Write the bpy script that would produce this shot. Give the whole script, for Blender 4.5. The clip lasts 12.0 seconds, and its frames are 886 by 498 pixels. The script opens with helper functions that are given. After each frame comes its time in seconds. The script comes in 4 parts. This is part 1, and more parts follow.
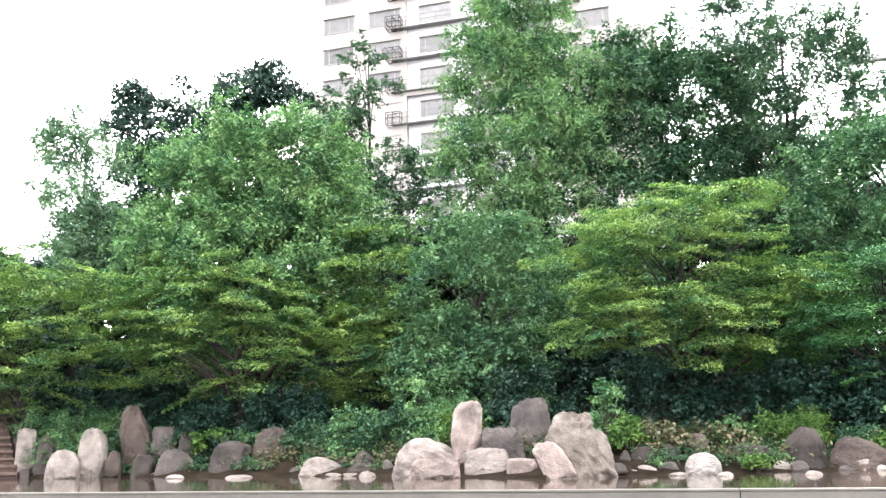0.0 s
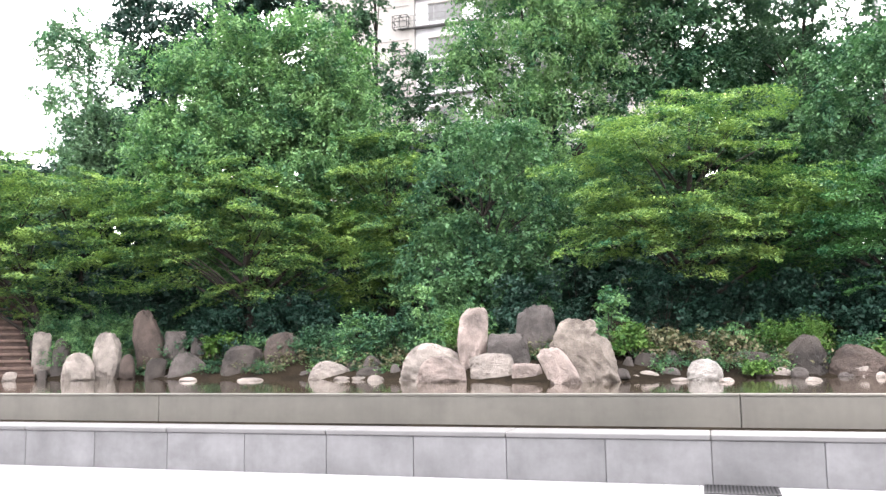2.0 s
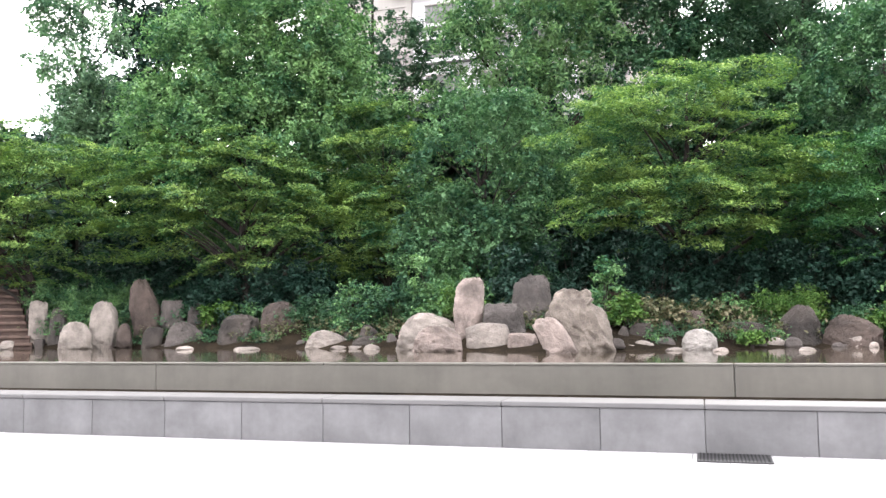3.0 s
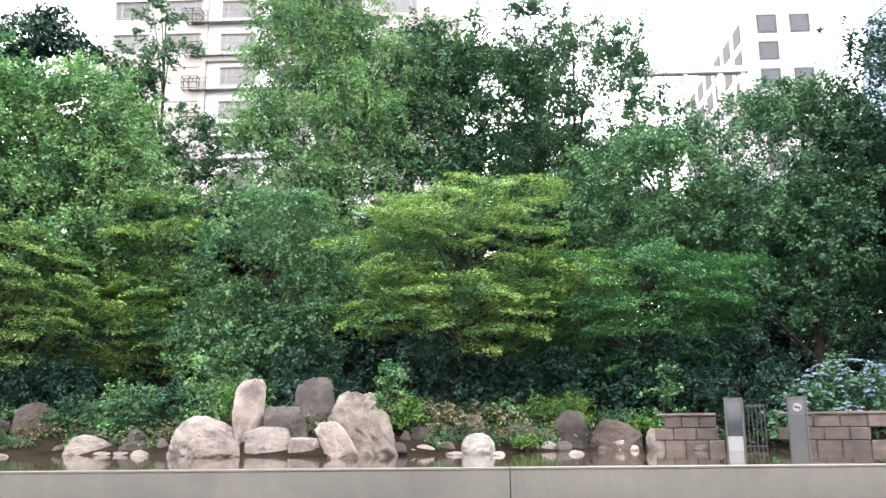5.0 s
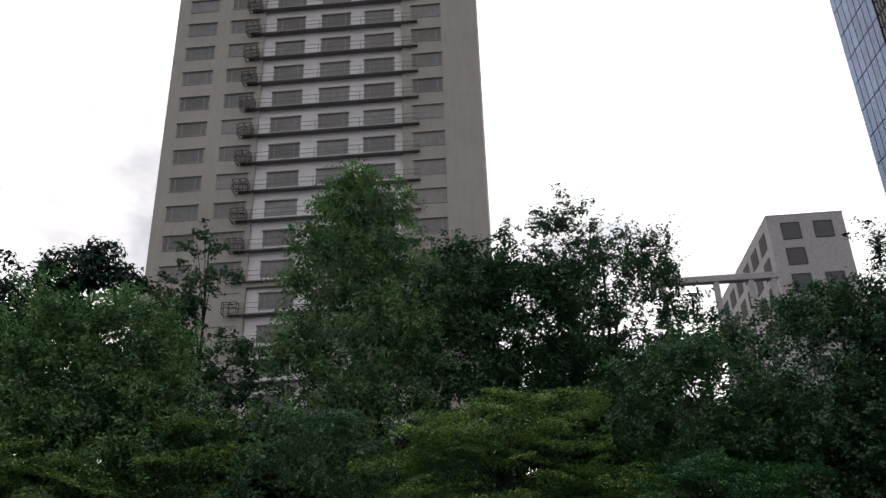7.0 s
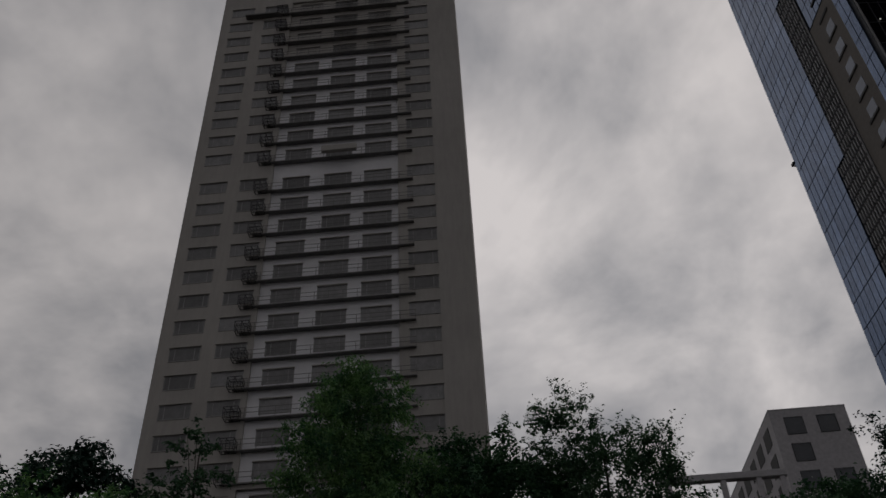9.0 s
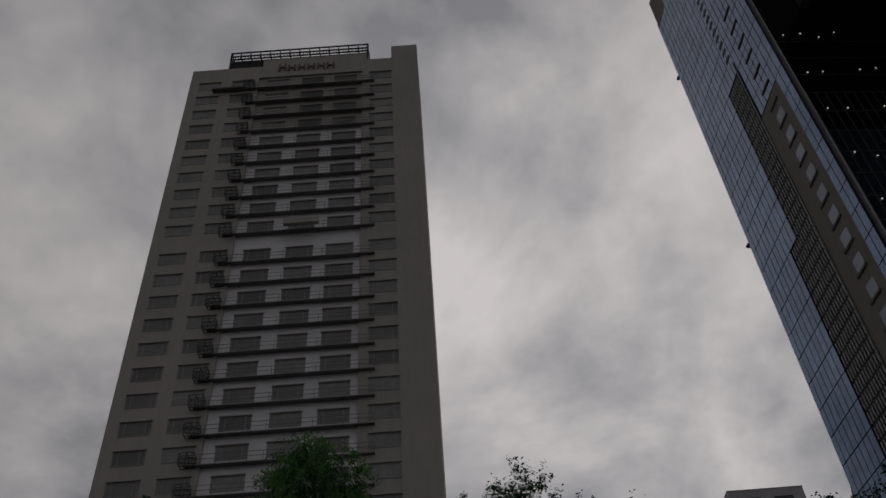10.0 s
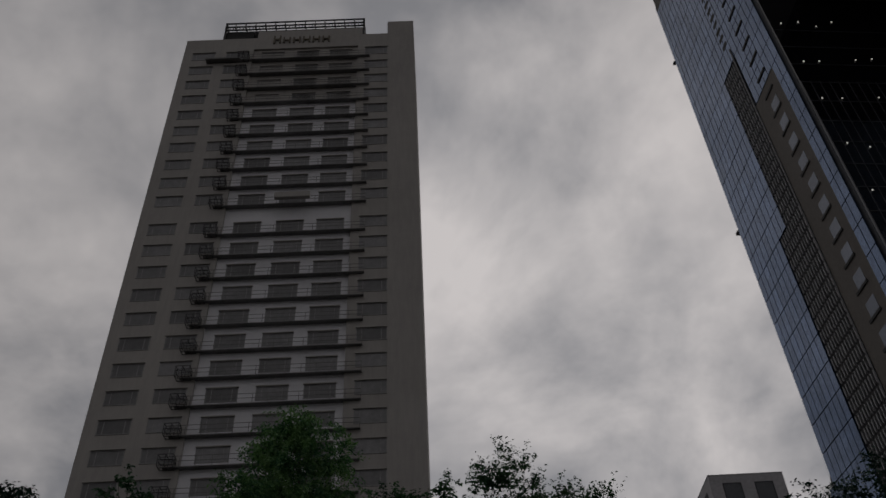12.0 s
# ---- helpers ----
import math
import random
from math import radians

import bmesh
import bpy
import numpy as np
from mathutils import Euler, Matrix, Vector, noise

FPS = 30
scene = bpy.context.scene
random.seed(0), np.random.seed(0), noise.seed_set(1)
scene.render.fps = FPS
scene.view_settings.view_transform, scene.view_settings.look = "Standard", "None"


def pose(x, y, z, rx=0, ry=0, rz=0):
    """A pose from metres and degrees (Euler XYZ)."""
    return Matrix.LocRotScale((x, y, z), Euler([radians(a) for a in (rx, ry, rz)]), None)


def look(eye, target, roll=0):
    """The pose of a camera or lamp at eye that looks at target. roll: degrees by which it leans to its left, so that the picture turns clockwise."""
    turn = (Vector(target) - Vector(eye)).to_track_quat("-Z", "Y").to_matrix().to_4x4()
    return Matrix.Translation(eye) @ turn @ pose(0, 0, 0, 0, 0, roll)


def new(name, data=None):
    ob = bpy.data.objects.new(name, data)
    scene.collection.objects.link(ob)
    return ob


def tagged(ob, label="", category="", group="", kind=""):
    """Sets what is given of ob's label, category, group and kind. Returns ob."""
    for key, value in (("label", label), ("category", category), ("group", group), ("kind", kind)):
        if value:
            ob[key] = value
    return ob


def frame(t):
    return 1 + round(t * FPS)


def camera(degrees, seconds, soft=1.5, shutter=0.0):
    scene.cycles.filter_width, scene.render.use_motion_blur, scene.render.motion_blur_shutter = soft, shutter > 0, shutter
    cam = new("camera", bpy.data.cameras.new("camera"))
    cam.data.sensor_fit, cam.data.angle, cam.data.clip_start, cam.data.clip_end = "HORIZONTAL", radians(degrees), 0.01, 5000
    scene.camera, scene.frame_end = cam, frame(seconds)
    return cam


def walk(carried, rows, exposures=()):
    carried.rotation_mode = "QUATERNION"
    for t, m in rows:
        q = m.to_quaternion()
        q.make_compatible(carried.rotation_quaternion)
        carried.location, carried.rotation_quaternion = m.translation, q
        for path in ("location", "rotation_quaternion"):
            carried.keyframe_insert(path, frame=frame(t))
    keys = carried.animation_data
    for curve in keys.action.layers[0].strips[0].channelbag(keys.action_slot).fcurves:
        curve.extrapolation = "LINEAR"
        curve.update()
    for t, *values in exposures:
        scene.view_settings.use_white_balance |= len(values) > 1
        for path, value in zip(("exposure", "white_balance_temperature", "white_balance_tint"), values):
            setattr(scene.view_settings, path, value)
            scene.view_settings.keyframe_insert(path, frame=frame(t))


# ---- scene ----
EYE = (0.0, 0.0, 1.6)
cam = camera(54.50, 12.0)
# seconds, pitch above the horizon, roll, yaw
TURNS = [
    (0, 12.83, 1.17, 0.00),
    (0.5, 12.30, 1.05, -0.18),
    (1, 11.22, 1.21, 0.01),
    (1.5, 9.33, 0.72, 0.13),
    (2, 6.71, 0.86, 0.43),
    (2.5, 5.46, 0.88, 0.81),
    (3, 4.70, 0.75, 0.17),
    (3.5, 4.25, 0.63, -5.20),
    (3.7, 4.77, 0.64, -7.06),
    (5.5, 14.62, 0.90, -14.66),
    (6, 18.32, 1.20, -13.47),
    (6.5, 21.83, 1.48, -12.26),
    (7, 25.70, 1.75, -11.22),
    (7.2, 27.63, 1.62, -11.02),
    (8.8, 37.54, 1.86, -11.11),
    (9, 38.69, 2.22, -11.18),
    (9.5, 41.30, 2.71, -12.23),
    (10, 43.57, 3.23, -13.74),
    (10.5, 43.49, 3.23, -14.43),
    (11, 42.96, 2.90, -14.97),
    (11.5, 42.29, 2.58, -15.29),
    (12, 42.06, 2.42, -15.35),
]
walk(cam, [(t, pose(*EYE, 90 + p, r, y)) for t, p, r, y in TURNS],
     exposures=[(0, 2.52), (1.0, 2.68), (1.5, 2.62), (2.0, 2.42), (2.5, 2.28), (3.0, 2.12), (3.7, 2.02), (5.5, 2.5), (6.0, 1.7), (6.5, 0.55), (6.8, -0.15), (7.2, -1.05), (8.8, -2.5), (9.5, -2.6), (12, -2.65)])

# ---- world and sun: a bright overcast sky ----
SUN_AZ, SUN_EL = radians(32), radians(46)
THIN_AZ, THIN_EL = radians(24), radians(34)


def make_world():
    w = bpy.data.worlds.new("overcast_sky")
    w.use_nodes = True
    scene.world = w
    nt = w.node_tree
    nt.nodes.clear()
    N, K = nt.nodes.new, nt.links.new
    out = N("ShaderNodeOutputWorld")
    bg = N("ShaderNodeBackground")
    sky = N("ShaderNodeTexSky")
    sky.sky_type, sky.sun_disc = "NISHITA", False
    sky.sun_elevation, sky.sun_rotation = SUN_EL, SUN_AZ
    tc = N("ShaderNodeTexCoord")
    # cloud sheet: the direction laid out on a flat ceiling
    sep = N("ShaderNodeSeparateXYZ")
    K(tc.outputs["Generated"], sep.inputs[0])
    zz = N("ShaderNodeMath"); zz.operation = "MAXIMUM"; zz.inputs[1].default_value = 0.0
    K(sep.outputs[2], zz.inputs[0])
    za = N("ShaderNodeMath"); za.operation = "ADD"; za.inputs[1].default_value = 0.22
    K(zz.outputs[0], za.inputs[0])
    div = N("ShaderNodeVectorMath"); div.operation = "DIVIDE"
    comb = N("ShaderNodeCombineXYZ")
    for i in range(3):
        K(za.outputs[0], comb.inputs[i])
    K(tc.outputs["Generated"], div.inputs[0]); K(comb.outputs[0], div.inputs[1])
    mp = N("ShaderNodeMapping"); mp.inputs["Rotation"].default_value = (0, 0, radians(25)); mp.inputs["Scale"].default_value = (1.15, 1.0, 1)
    K(div.outputs[0], mp.inputs[0])
    n1 = N("ShaderNodeTexNoise"); n1.inputs["Scale"].default_value = 1.7; n1.inputs["Detail"].default_value = 6; n1.inputs["Roughness"].default_value = 0.56; n1.inputs["Distortion"].default_value = 0.25
    K(mp.outputs[0], n1.inputs["Vector"])
    ramp = N("ShaderNodeValToRGB")
    ramp.color_ramp.elements[0].position, ramp.color_ramp.elements[0].color = 0.38, (0.92, 0.92, 0.98, 1)
    ramp.color_ramp.elements[1].position, ramp.color_ramp.elements[1].color = 0.64, (2.2, 2.08, 2.06, 1)
    n2 = N("ShaderNodeTexNoise"); n2.inputs["Scale"].default_value = 5.2; n2.inputs["Detail"].default_value = 5; n2.inputs["Roughness"].default_value = 0.5; n2.inputs["Distortion"].default_value = 0.4
    K(mp.outputs[0], n2.inputs["Vector"])
    puff = N("ShaderNodeMath"); puff.operation = "MULTIPLY_ADD"; puff.inputs[1].default_value = 0.34
    K(n2.outputs["Fac"], puff.inputs[0])
    low = N("ShaderNodeMath"); low.operation = "SUBTRACT"; low.inputs[1].default_value = 0.17
    K(n1.outputs["Fac"], low.inputs[0]); K(low.outputs[0], puff.inputs[2])
    K(puff.outputs[0], ramp.inputs[0])
    # the sheet is brighter towards the hidden sun
    dot = N("ShaderNodeVectorMath"); dot.operation = "DOT_PRODUCT"
    dot.inputs[1].default_value = (math.sin(SUN_AZ) * math.cos(SUN_EL), math.cos(SUN_AZ) * math.cos(SUN_EL), math.sin(SUN_EL))
    K(tc.outputs["Generated"], dot.inputs[0])
    mr = N("ShaderNodeMapRange")
    mr.inputs["From Min"].default_value, mr.inputs["From Max"].default_value = -0.6, 1.0
    mr.inputs["To Min"].default_value, mr.inputs["To Max"].default_value = 0.62, 1.36
    K(dot.outputs["Value"], mr.inputs["Value"])
    # a wide bright patch where the sheet thins before the sun
    dp = N("ShaderNodeVectorMath"); dp.operation = "DOT_PRODUCT"
    dp.inputs[1].default_value = (math.sin(THIN_AZ) * math.cos(THIN_EL), math.cos(THIN_AZ) * math.cos(THIN_EL), math.sin(THIN_EL))
    K(tc.outputs["Generated"], dp.inputs[0])
    pm = N("ShaderNodeMapRange"); pm.interpolation_type = "SMOOTHSTEP"
    pm.inputs["From Min"].default_value, pm.inputs["From Max"].default_value = 0.86, 1.0
    pm.inputs["To Min"].default_value, pm.inputs["To Max"].default_value = 0.0, 0.42
    K(dp.outputs["Value"], pm.inputs["Value"])
    both = N("ShaderNodeMath"); both.operation = "ADD"
    K(mr.outputs[0], both.inputs[0]); K(pm.outputs[0], both.inputs[1])
    mul = N("ShaderNodeVectorMath"); mul.operation = "MULTIPLY"
    K(ramp.outputs[0], mul.inputs[0]); K(both.outputs[0], mul.inputs[1])
    sc = N("ShaderNodeVectorMath"); sc.operation = "SCALE"; sc.inputs["Scale"].default_value = 0.06
    K(sky.outputs[0], sc.inputs[0])
    mix = N("ShaderNodeMix"); mix.data_type = "RGBA"; mix.inputs["Factor"].default_value = 0.9
    K(sc.outputs[0], mix.inputs[6]); K(mul.outputs[0], mix.inputs[7])
    K(mix.outputs[2], bg.inputs["Color"])
    K(bg.outputs[0], out.inputs[0])


make_world()
sun_data = bpy.data.lights.new("sun", "SUN")
sun_data.energy, sun_data.angle, sun_data.color = 1.0, radians(25), (1.0, 0.96, 0.9)
sun = new("sun", sun_data)
sun.matrix_world = look((60 * math.sin(SUN_AZ), 60 * math.cos(SUN_AZ), 62), (0, 0, 0))


# ---- materials ----
def material(name, base, rough=0.8, dark=0.75, light=1.2, scale=3.0, fine=40.0, bump=0.2, metal=0.0, spec=0.5, tint=None, island=0.0, obj=0.0, dist=0.02, grain_lo=0.72, streak=0.0, blotch=0.0):
    """A surface with coarse stains, fine grain and relief; island and obj vary it piece by piece."""
    m = bpy.data.materials.new(name)
    m.use_nodes = True
    nt = m.node_tree
    N, K = nt.nodes.new, nt.links.new
    b = nt.nodes["Principled BSDF"]
    tc = N("ShaderNodeTexCoord")
    c = N("ShaderNodeTexNoise"); c.inputs["Scale"].default_value = scale; c.inputs["Detail"].default_value = 6; c.inputs["Roughness"].default_value = 0.6
    f = N("ShaderNodeTexNoise"); f.inputs["Scale"].default_value = fine; f.inputs["Detail"].default_value = 3
    place = N("ShaderNodeObjectInfo")
    own = N("ShaderNodeVectorMath"); own.operation = "ADD"
    K(tc.outputs["Object"], own.inputs[0]); K(place.outputs["Location"], own.inputs[1])
    K(own.outputs[0], c.inputs["Vector"]); K(own.outputs[0], f.inputs["Vector"])
    r = N("ShaderNodeValToRGB")
    t = tint or base
    r.color_ramp.elements[0].position, r.color_ramp.elements[0].color = 0.3, (*[v * dark for v in base], 1)
    r.color_ramp.elements[1].position, r.color_ramp.elements[1].color = 0.72, (*[min(1, v * light) for v in t], 1)
    K(c.outputs["Fac"], r.inputs[0])
    g = N("ShaderNodeMapRange"); g.inputs["To Min"].default_value, g.inputs["To Max"].default_value = grain_lo, 2 - grain_lo
    K(f.outputs["Fac"], g.inputs["Value"])
    mul = N("ShaderNodeVectorMath"); mul.operation = "MULTIPLY"
    K(r.outputs[0], mul.inputs[0]); K(g.outputs[0], mul.inputs[1])
    last = mul.outputs[0]
    for amount, node, sock in ((island, "ShaderNodeNewGeometry", "Random Per Island"), (obj, "ShaderNodeObjectInfo", "Random")):
        if amount:
            q = N(node)
            v = N("ShaderNodeMapRange"); v.inputs["To Min"].default_value, v.inputs["To Max"].default_value = 1 - amount, 1 + amount
            K(q.outputs[sock], v.inputs["Value"])
            mm = N("ShaderNodeVectorMath"); mm.operation = "MULTIPLY"
            K(last, mm.inputs[0]); K(v.outputs[0], mm.inputs[1])
            last = mm.outputs[0]
    for amount, stretch, lo, hi in ((streak, (2.2, 2.2, 0.3), 0.4, 0.68), (blotch, (1.3, 1.3, 1.7), 0.47, 0.62)):
        if amount:
            st = N("ShaderNodeMapping"); st.inputs["Scale"].default_value = stretch
            K(own.outputs[0], st.inputs[0])
            sn = N("ShaderNodeTexNoise"); sn.inputs["Scale"].default_value = 1.0; sn.inputs["Detail"].default_value = 7; sn.inputs["Roughness"].default_value = 0.66
            K(st.outputs[0], sn.inputs["Vector"])
            v = N("ShaderNodeMapRange"); v.inputs["From Min"].default_value, v.inputs["From Max"].default_value = lo, hi
            v.inputs["To Min"].default_value, v.inputs["To Max"].default_value = 1.0, 1 - amount
            K(sn.outputs["Fac"], v.inputs["Value"])
            mm = N("ShaderNodeVectorMath"); mm.operation = "MULTIPLY"
            K(last, mm.inputs[0]); K(v.outputs[0], mm.inputs[1])
            last = mm.outputs[0]
    K(last, b.inputs["Base Color"])
    b.inputs["Roughness"].default_value, b.inputs["Metallic"].default_value = rough, metal
    b.inputs["Specular IOR Level"].default_value = spec
    if bump:
        bp = N("ShaderNodeBump"); bp.inputs["Strength"].default_value, bp.inputs["Distance"].default_value = bump, dist
        add = N("ShaderNodeMath"); add.operation = "ADD"
        K(c.outputs["Fac"], add.inputs[0]); K(f.outputs["Fac"], add.inputs[1])
        K(add.outputs[0], bp.inputs["Height"]); K(bp.outputs[0], b.inputs["Normal"])
    return m


def leaf_material(name, base, fresh, through_light=0.35, rough=0.55):
    """Leaves: each one a little different, patches of fresher growth that also paint lit and shaded sprays, light
    passing through.
    """
    m = bpy.data.materials.new(name)
    m.use_nodes = True
    nt = m.node_tree
    N, K = nt.nodes.new, nt.links.new
    b = nt.nodes["Principled BSDF"]
    geo = N("ShaderNodeNewGeometry")
    tc = N("ShaderNodeTexCoord")
    n = N("ShaderNodeTexNoise"); n.inputs["Scale"].default_value = 0.9; n.inputs["Detail"].default_value = 4; n.inputs["Roughness"].default_value = 0.6
    K(tc.outputs["Object"], n.inputs["Vector"])
    add = N("ShaderNodeMath"); add.operation = "MULTIPLY_ADD"; add.inputs[1].default_value = 0.24
    K(geo.outputs["Random Per Island"], add.inputs[0]); K(n.outputs["Fac"], add.inputs[2])
    r = N("ShaderNodeValToRGB")
    # steep ramp: light sprays and the shade between them, as leaf colour
    r.color_ramp.elements[0].position, r.color_ramp.elements[0].color = 0.46, (*base, 1)
    r.color_ramp.elements[1].position, r.color_ramp.elements[1].color = 0.78, (*fresh, 1)
    K(add.outputs[0], r.inputs[0])
    K(r.outputs[0], b.inputs["Base Color"])
    b.inputs["Roughness"].default_value = rough
    b.inputs["Specular IOR Level"].default_value = 0.22
    tr = N("ShaderNodeBsdfTranslucent")
    warm = N("ShaderNodeVectorMath"); warm.operation = "MULTIPLY"; warm.inputs[1].default_value = (0.9, 1.2, 0.78)
    K(r.outputs[0], warm.inputs[0]); K(warm.outputs[0], tr.inputs["Color"])
    mx = N("ShaderNodeMixShader"); mx.inputs[0].default_value = through_light
    K(b.outputs[0], mx.inputs[1]); K(tr.outputs[0], mx.inputs[2])
    K(mx.outputs[0], nt.nodes["Material Output"].inputs[0])
    return m


def glass_material(name, base, rough=0.06, spec=0.8, metal=0.0, obj=0.0):
    return material(name, base, rough, 0.8, 1.15, 0.3, 2.0, 0.0, metal, spec, obj=obj)


MAT = {
    "paving": material("pale_stone_paving", (0.40, 0.395, 0.405), 0.75, 0.92, 1.06, 1.2, 40, 0.05, obj=0.05, grain_lo=0.95),
    "joint": material("dark_joint_mortar", (0.075, 0.073, 0.070), 0.9),
    "panel": material("grey_stone_panel", (0.122, 0.121, 0.128), 0.6, 0.78, 1.2, 1.6, 12, 0.05, obj=0.07, grain_lo=0.88, streak=0.16, blotch=0.14),
    "cap": material("pale_stone_cap", (0.098, 0.096, 0.099), 0.6, 0.9, 1.08, 1.5, 30, 0.05, obj=0.04, grain_lo=0.93, streak=0.12),
    "pondwall": material("wet_concrete", (0.118, 0.112, 0.100), 0.4, 0.86, 1.1, 0.5, 5, 0.02, tint=(0.128, 0.121, 0.108), grain_lo=0.92, streak=0.13, blotch=0.1),
    "earth": material("leaf_litter_earth", (0.020, 0.015, 0.010), 1.0, 0.5, 1.6, 1.5, 25, 0.8, spec=0.08, dist=0.08, blotch=0.5),
    "pale": material("pale_granite", (0.285, 0.250, 0.226), 0.85, 0.5084, 1.4, 1.573, 34, 1.0, obj=0.08, grain_lo=0.68, dist=0.06, blotch=0.34),
    "pink": material("pink_granite", (0.275, 0.224, 0.203), 0.85, 0.533, 1.4, 1.716, 34, 1.0, obj=0.08, grain_lo=0.68, dist=0.06, blotch=0.34),
    "tan": material("tan_granite", (0.175, 0.142, 0.117), 0.88, 0.41, 1.568, 1.859, 34, 1.0, tint=(0.20, 0.172, 0.150), grain_lo=0.68, dist=0.06, blotch=0.34),
    "white": material("white_granite", (0.36, 0.335, 0.315), 0.85, 0.451, 1.344, 2.86, 34, 1.0, grain_lo=0.68, dist=0.06, blotch=0.34),
    "grey": material("grey_granite", (0.098, 0.085, 0.080), 0.85, 0.451, 1.512, 1.573, 34, 1.0, obj=0.1, grain_lo=0.68, dist=0.06, streak=0.35, blotch=0.35),
    "brown": material("brown_stone", (0.076, 0.057, 0.049), 0.88, 0.451, 1.456, 1.573, 34, 1.0, obj=0.1, grain_lo=0.68, dist=0.06, blotch=0.4),
    "dark": material("dark_stone", (0.046, 0.038, 0.034), 0.85, 0.41, 1.792, 1.287, 34, 1.0, obj=0.12, grain_lo=0.68, dist=0.06, blotch=0.45),
    "block": material("pink_masonry_block", (0.100, 0.080, 0.071), 0.85, 0.6, 1.3, 2.5, 45, 0.8, obj=0.28, blotch=0.35),
    "step": material("red_stone_step", (0.130, 0.088, 0.072), 0.85, 0.55, 1.25, 2.0, 40, 0.4, obj=0.1, blotch=0.3),
    # darker than the tread stone: shade and wet put into the riser's colour
    "riser": material("shaded_wet_riser", (0.062, 0.040, 0.033), 0.85, 0.55, 1.3, 2.0, 40, 0.4, obj=0.2),
    "bark": material("tree_bark", (0.024, 0.019, 0.016), 0.95, 0.6, 1.4, 4, 30, 0.8, dist=0.04),
    "steel": material("brushed_steel", (0.075, 0.077, 0.080), 0.45, 0.9, 1.1, 2, 60, 0.05, metal=0.7),
    "iron": material("dark_iron", (0.03, 0.03, 0.033), 0.5, 0.8, 1.2, 4, 60, 0.1, metal=0.3),
    "screen": glass_material("dark_sign_glass", (0.03, 0.035, 0.04)),
    "plate": material("pale_grey_plate", (0.22, 0.22, 0.225), 0.5, 0.92, 1.05, 2, 60, 0.03),
    "paper": material("white_plate", (0.75, 0.75, 0.76), 0.5, 0.95, 1.03, 2, 60, 0.03),
    "tower": material("pale_plaster_facade", (0.40, 0.382, 0.362), 0.85, 0.92, 1.07, 0.12, 1.2, 0.05, grain_lo=0.96, streak=0.1),
    "tower_bay": material("white_facade_bay", (0.72, 0.72, 0.75), 0.8, 0.92, 1.07, 0.15, 1.2, 0.05, grain_lo=0.96),
    "window": glass_material("hotel_window_glass", (0.19, 0.19, 0.195), 0.3, 0.4, obj=0.35),
    "window_frame": material("window_frame_grey", (0.27, 0.27, 0.27), 0.6),
    "balcony": material("grey_gallery_steel", (0.17, 0.17, 0.17), 0.6, 0.8, 1.2, 0.5, 4, 0.05),
    "glasswall": glass_material("blue_curtain_glass", (0.115, 0.165, 0.27), 0.08, 1.0, 0.7, obj=0.12),
    "strip_glass": glass_material("pale_blue_strip_glass", (0.11, 0.13, 0.17), 0.12, 0.8, 0.4, obj=0.12),
    "mullion": material("dark_mullion", (0.035, 0.038, 0.045), 0.5),
    "louver": material("grey_louver", (0.30, 0.30, 0.31), 0.5, metal=0.3),
    "brownpanel": material("brown_stone_cladding", (0.105, 0.094, 0.082), 0.7, 0.92, 1.08, 0.1, 2, 0.1),
    # court glass blackened by the shadow and reflection of the bridge
    "shadow_glass": glass_material("shadowed_black_glass", (0.006, 0.006, 0.008), 0.05, 0.4),
    "court_glass": glass_material("dark_blue_court_glass", (0.02, 0.026, 0.038), 0.1, 0.6, 0.2),
    # near-black; also stands in for shade behind the louvres and in the drain
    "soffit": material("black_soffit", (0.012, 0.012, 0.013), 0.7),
    "boxwall": material("pale_office_wall", (0.42, 0.41, 0.43), 0.8, 0.93, 1.06, 0.2, 3, 0.1),
    "office_glass": glass_material("dark_office_glass", (0.035, 0.04, 0.05), 0.15),
    "bronze": material("bronze_letters", (0.10, 0.085, 0.06), 0.45, metal=0.6),
}
LEAF = {
    # the low tone takes the bluish green of maple sprays in shade
    "maple": leaf_material("maple_leaf", (0.018, 0.088, 0.044), (0.265, 0.375, 0.104), 0.24),
    # darker, less yellow copy of the maple leaf; shade put into its colour
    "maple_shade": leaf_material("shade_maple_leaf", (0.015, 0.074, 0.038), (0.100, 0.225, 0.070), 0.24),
    "broad": leaf_material("broad_leaf", (0.016, 0.060, 0.036), (0.086, 0.172, 0.084), 0.2),
    "bright": leaf_material("bright_leaf", (0.032, 0.102, 0.053), (0.195, 0.330, 0.132), 0.24),
    "mid": leaf_material("mid_green_leaf", (0.021, 0.074, 0.042), (0.122, 0.232, 0.104), 0.22),
    # dark evergreen leaf; in the undergrowth this low colour carries the shade
    "dark": leaf_material("dark_and_shaded_leaf", (0.007, 0.027, 0.020), (0.026, 0.066, 0.046), 0.12, 0.5),
    "olive": leaf_material("olive_leaf", (0.030, 0.076, 0.050), (0.098, 0.172, 0.100), 0.24),
    "silver": leaf_material("silver_leaf", (0.052, 0.115, 0.074), (0.190, 0.300, 0.180), 0.28, 0.5),
    "fern": leaf_material("fern_leaf", (0.034, 0.096, 0.022), (0.120, 0.205, 0.048), 0.25),
    "bamboo": leaf_material("bamboo_leaf", (0.038, 0.060, 0.026), (0.19, 0.165, 0.105), 0.25),
    "petal": leaf_material("hydrangea_petal", (0.085, 0.125, 0.185), (0.17, 0.225, 0.285), 0.2),
}


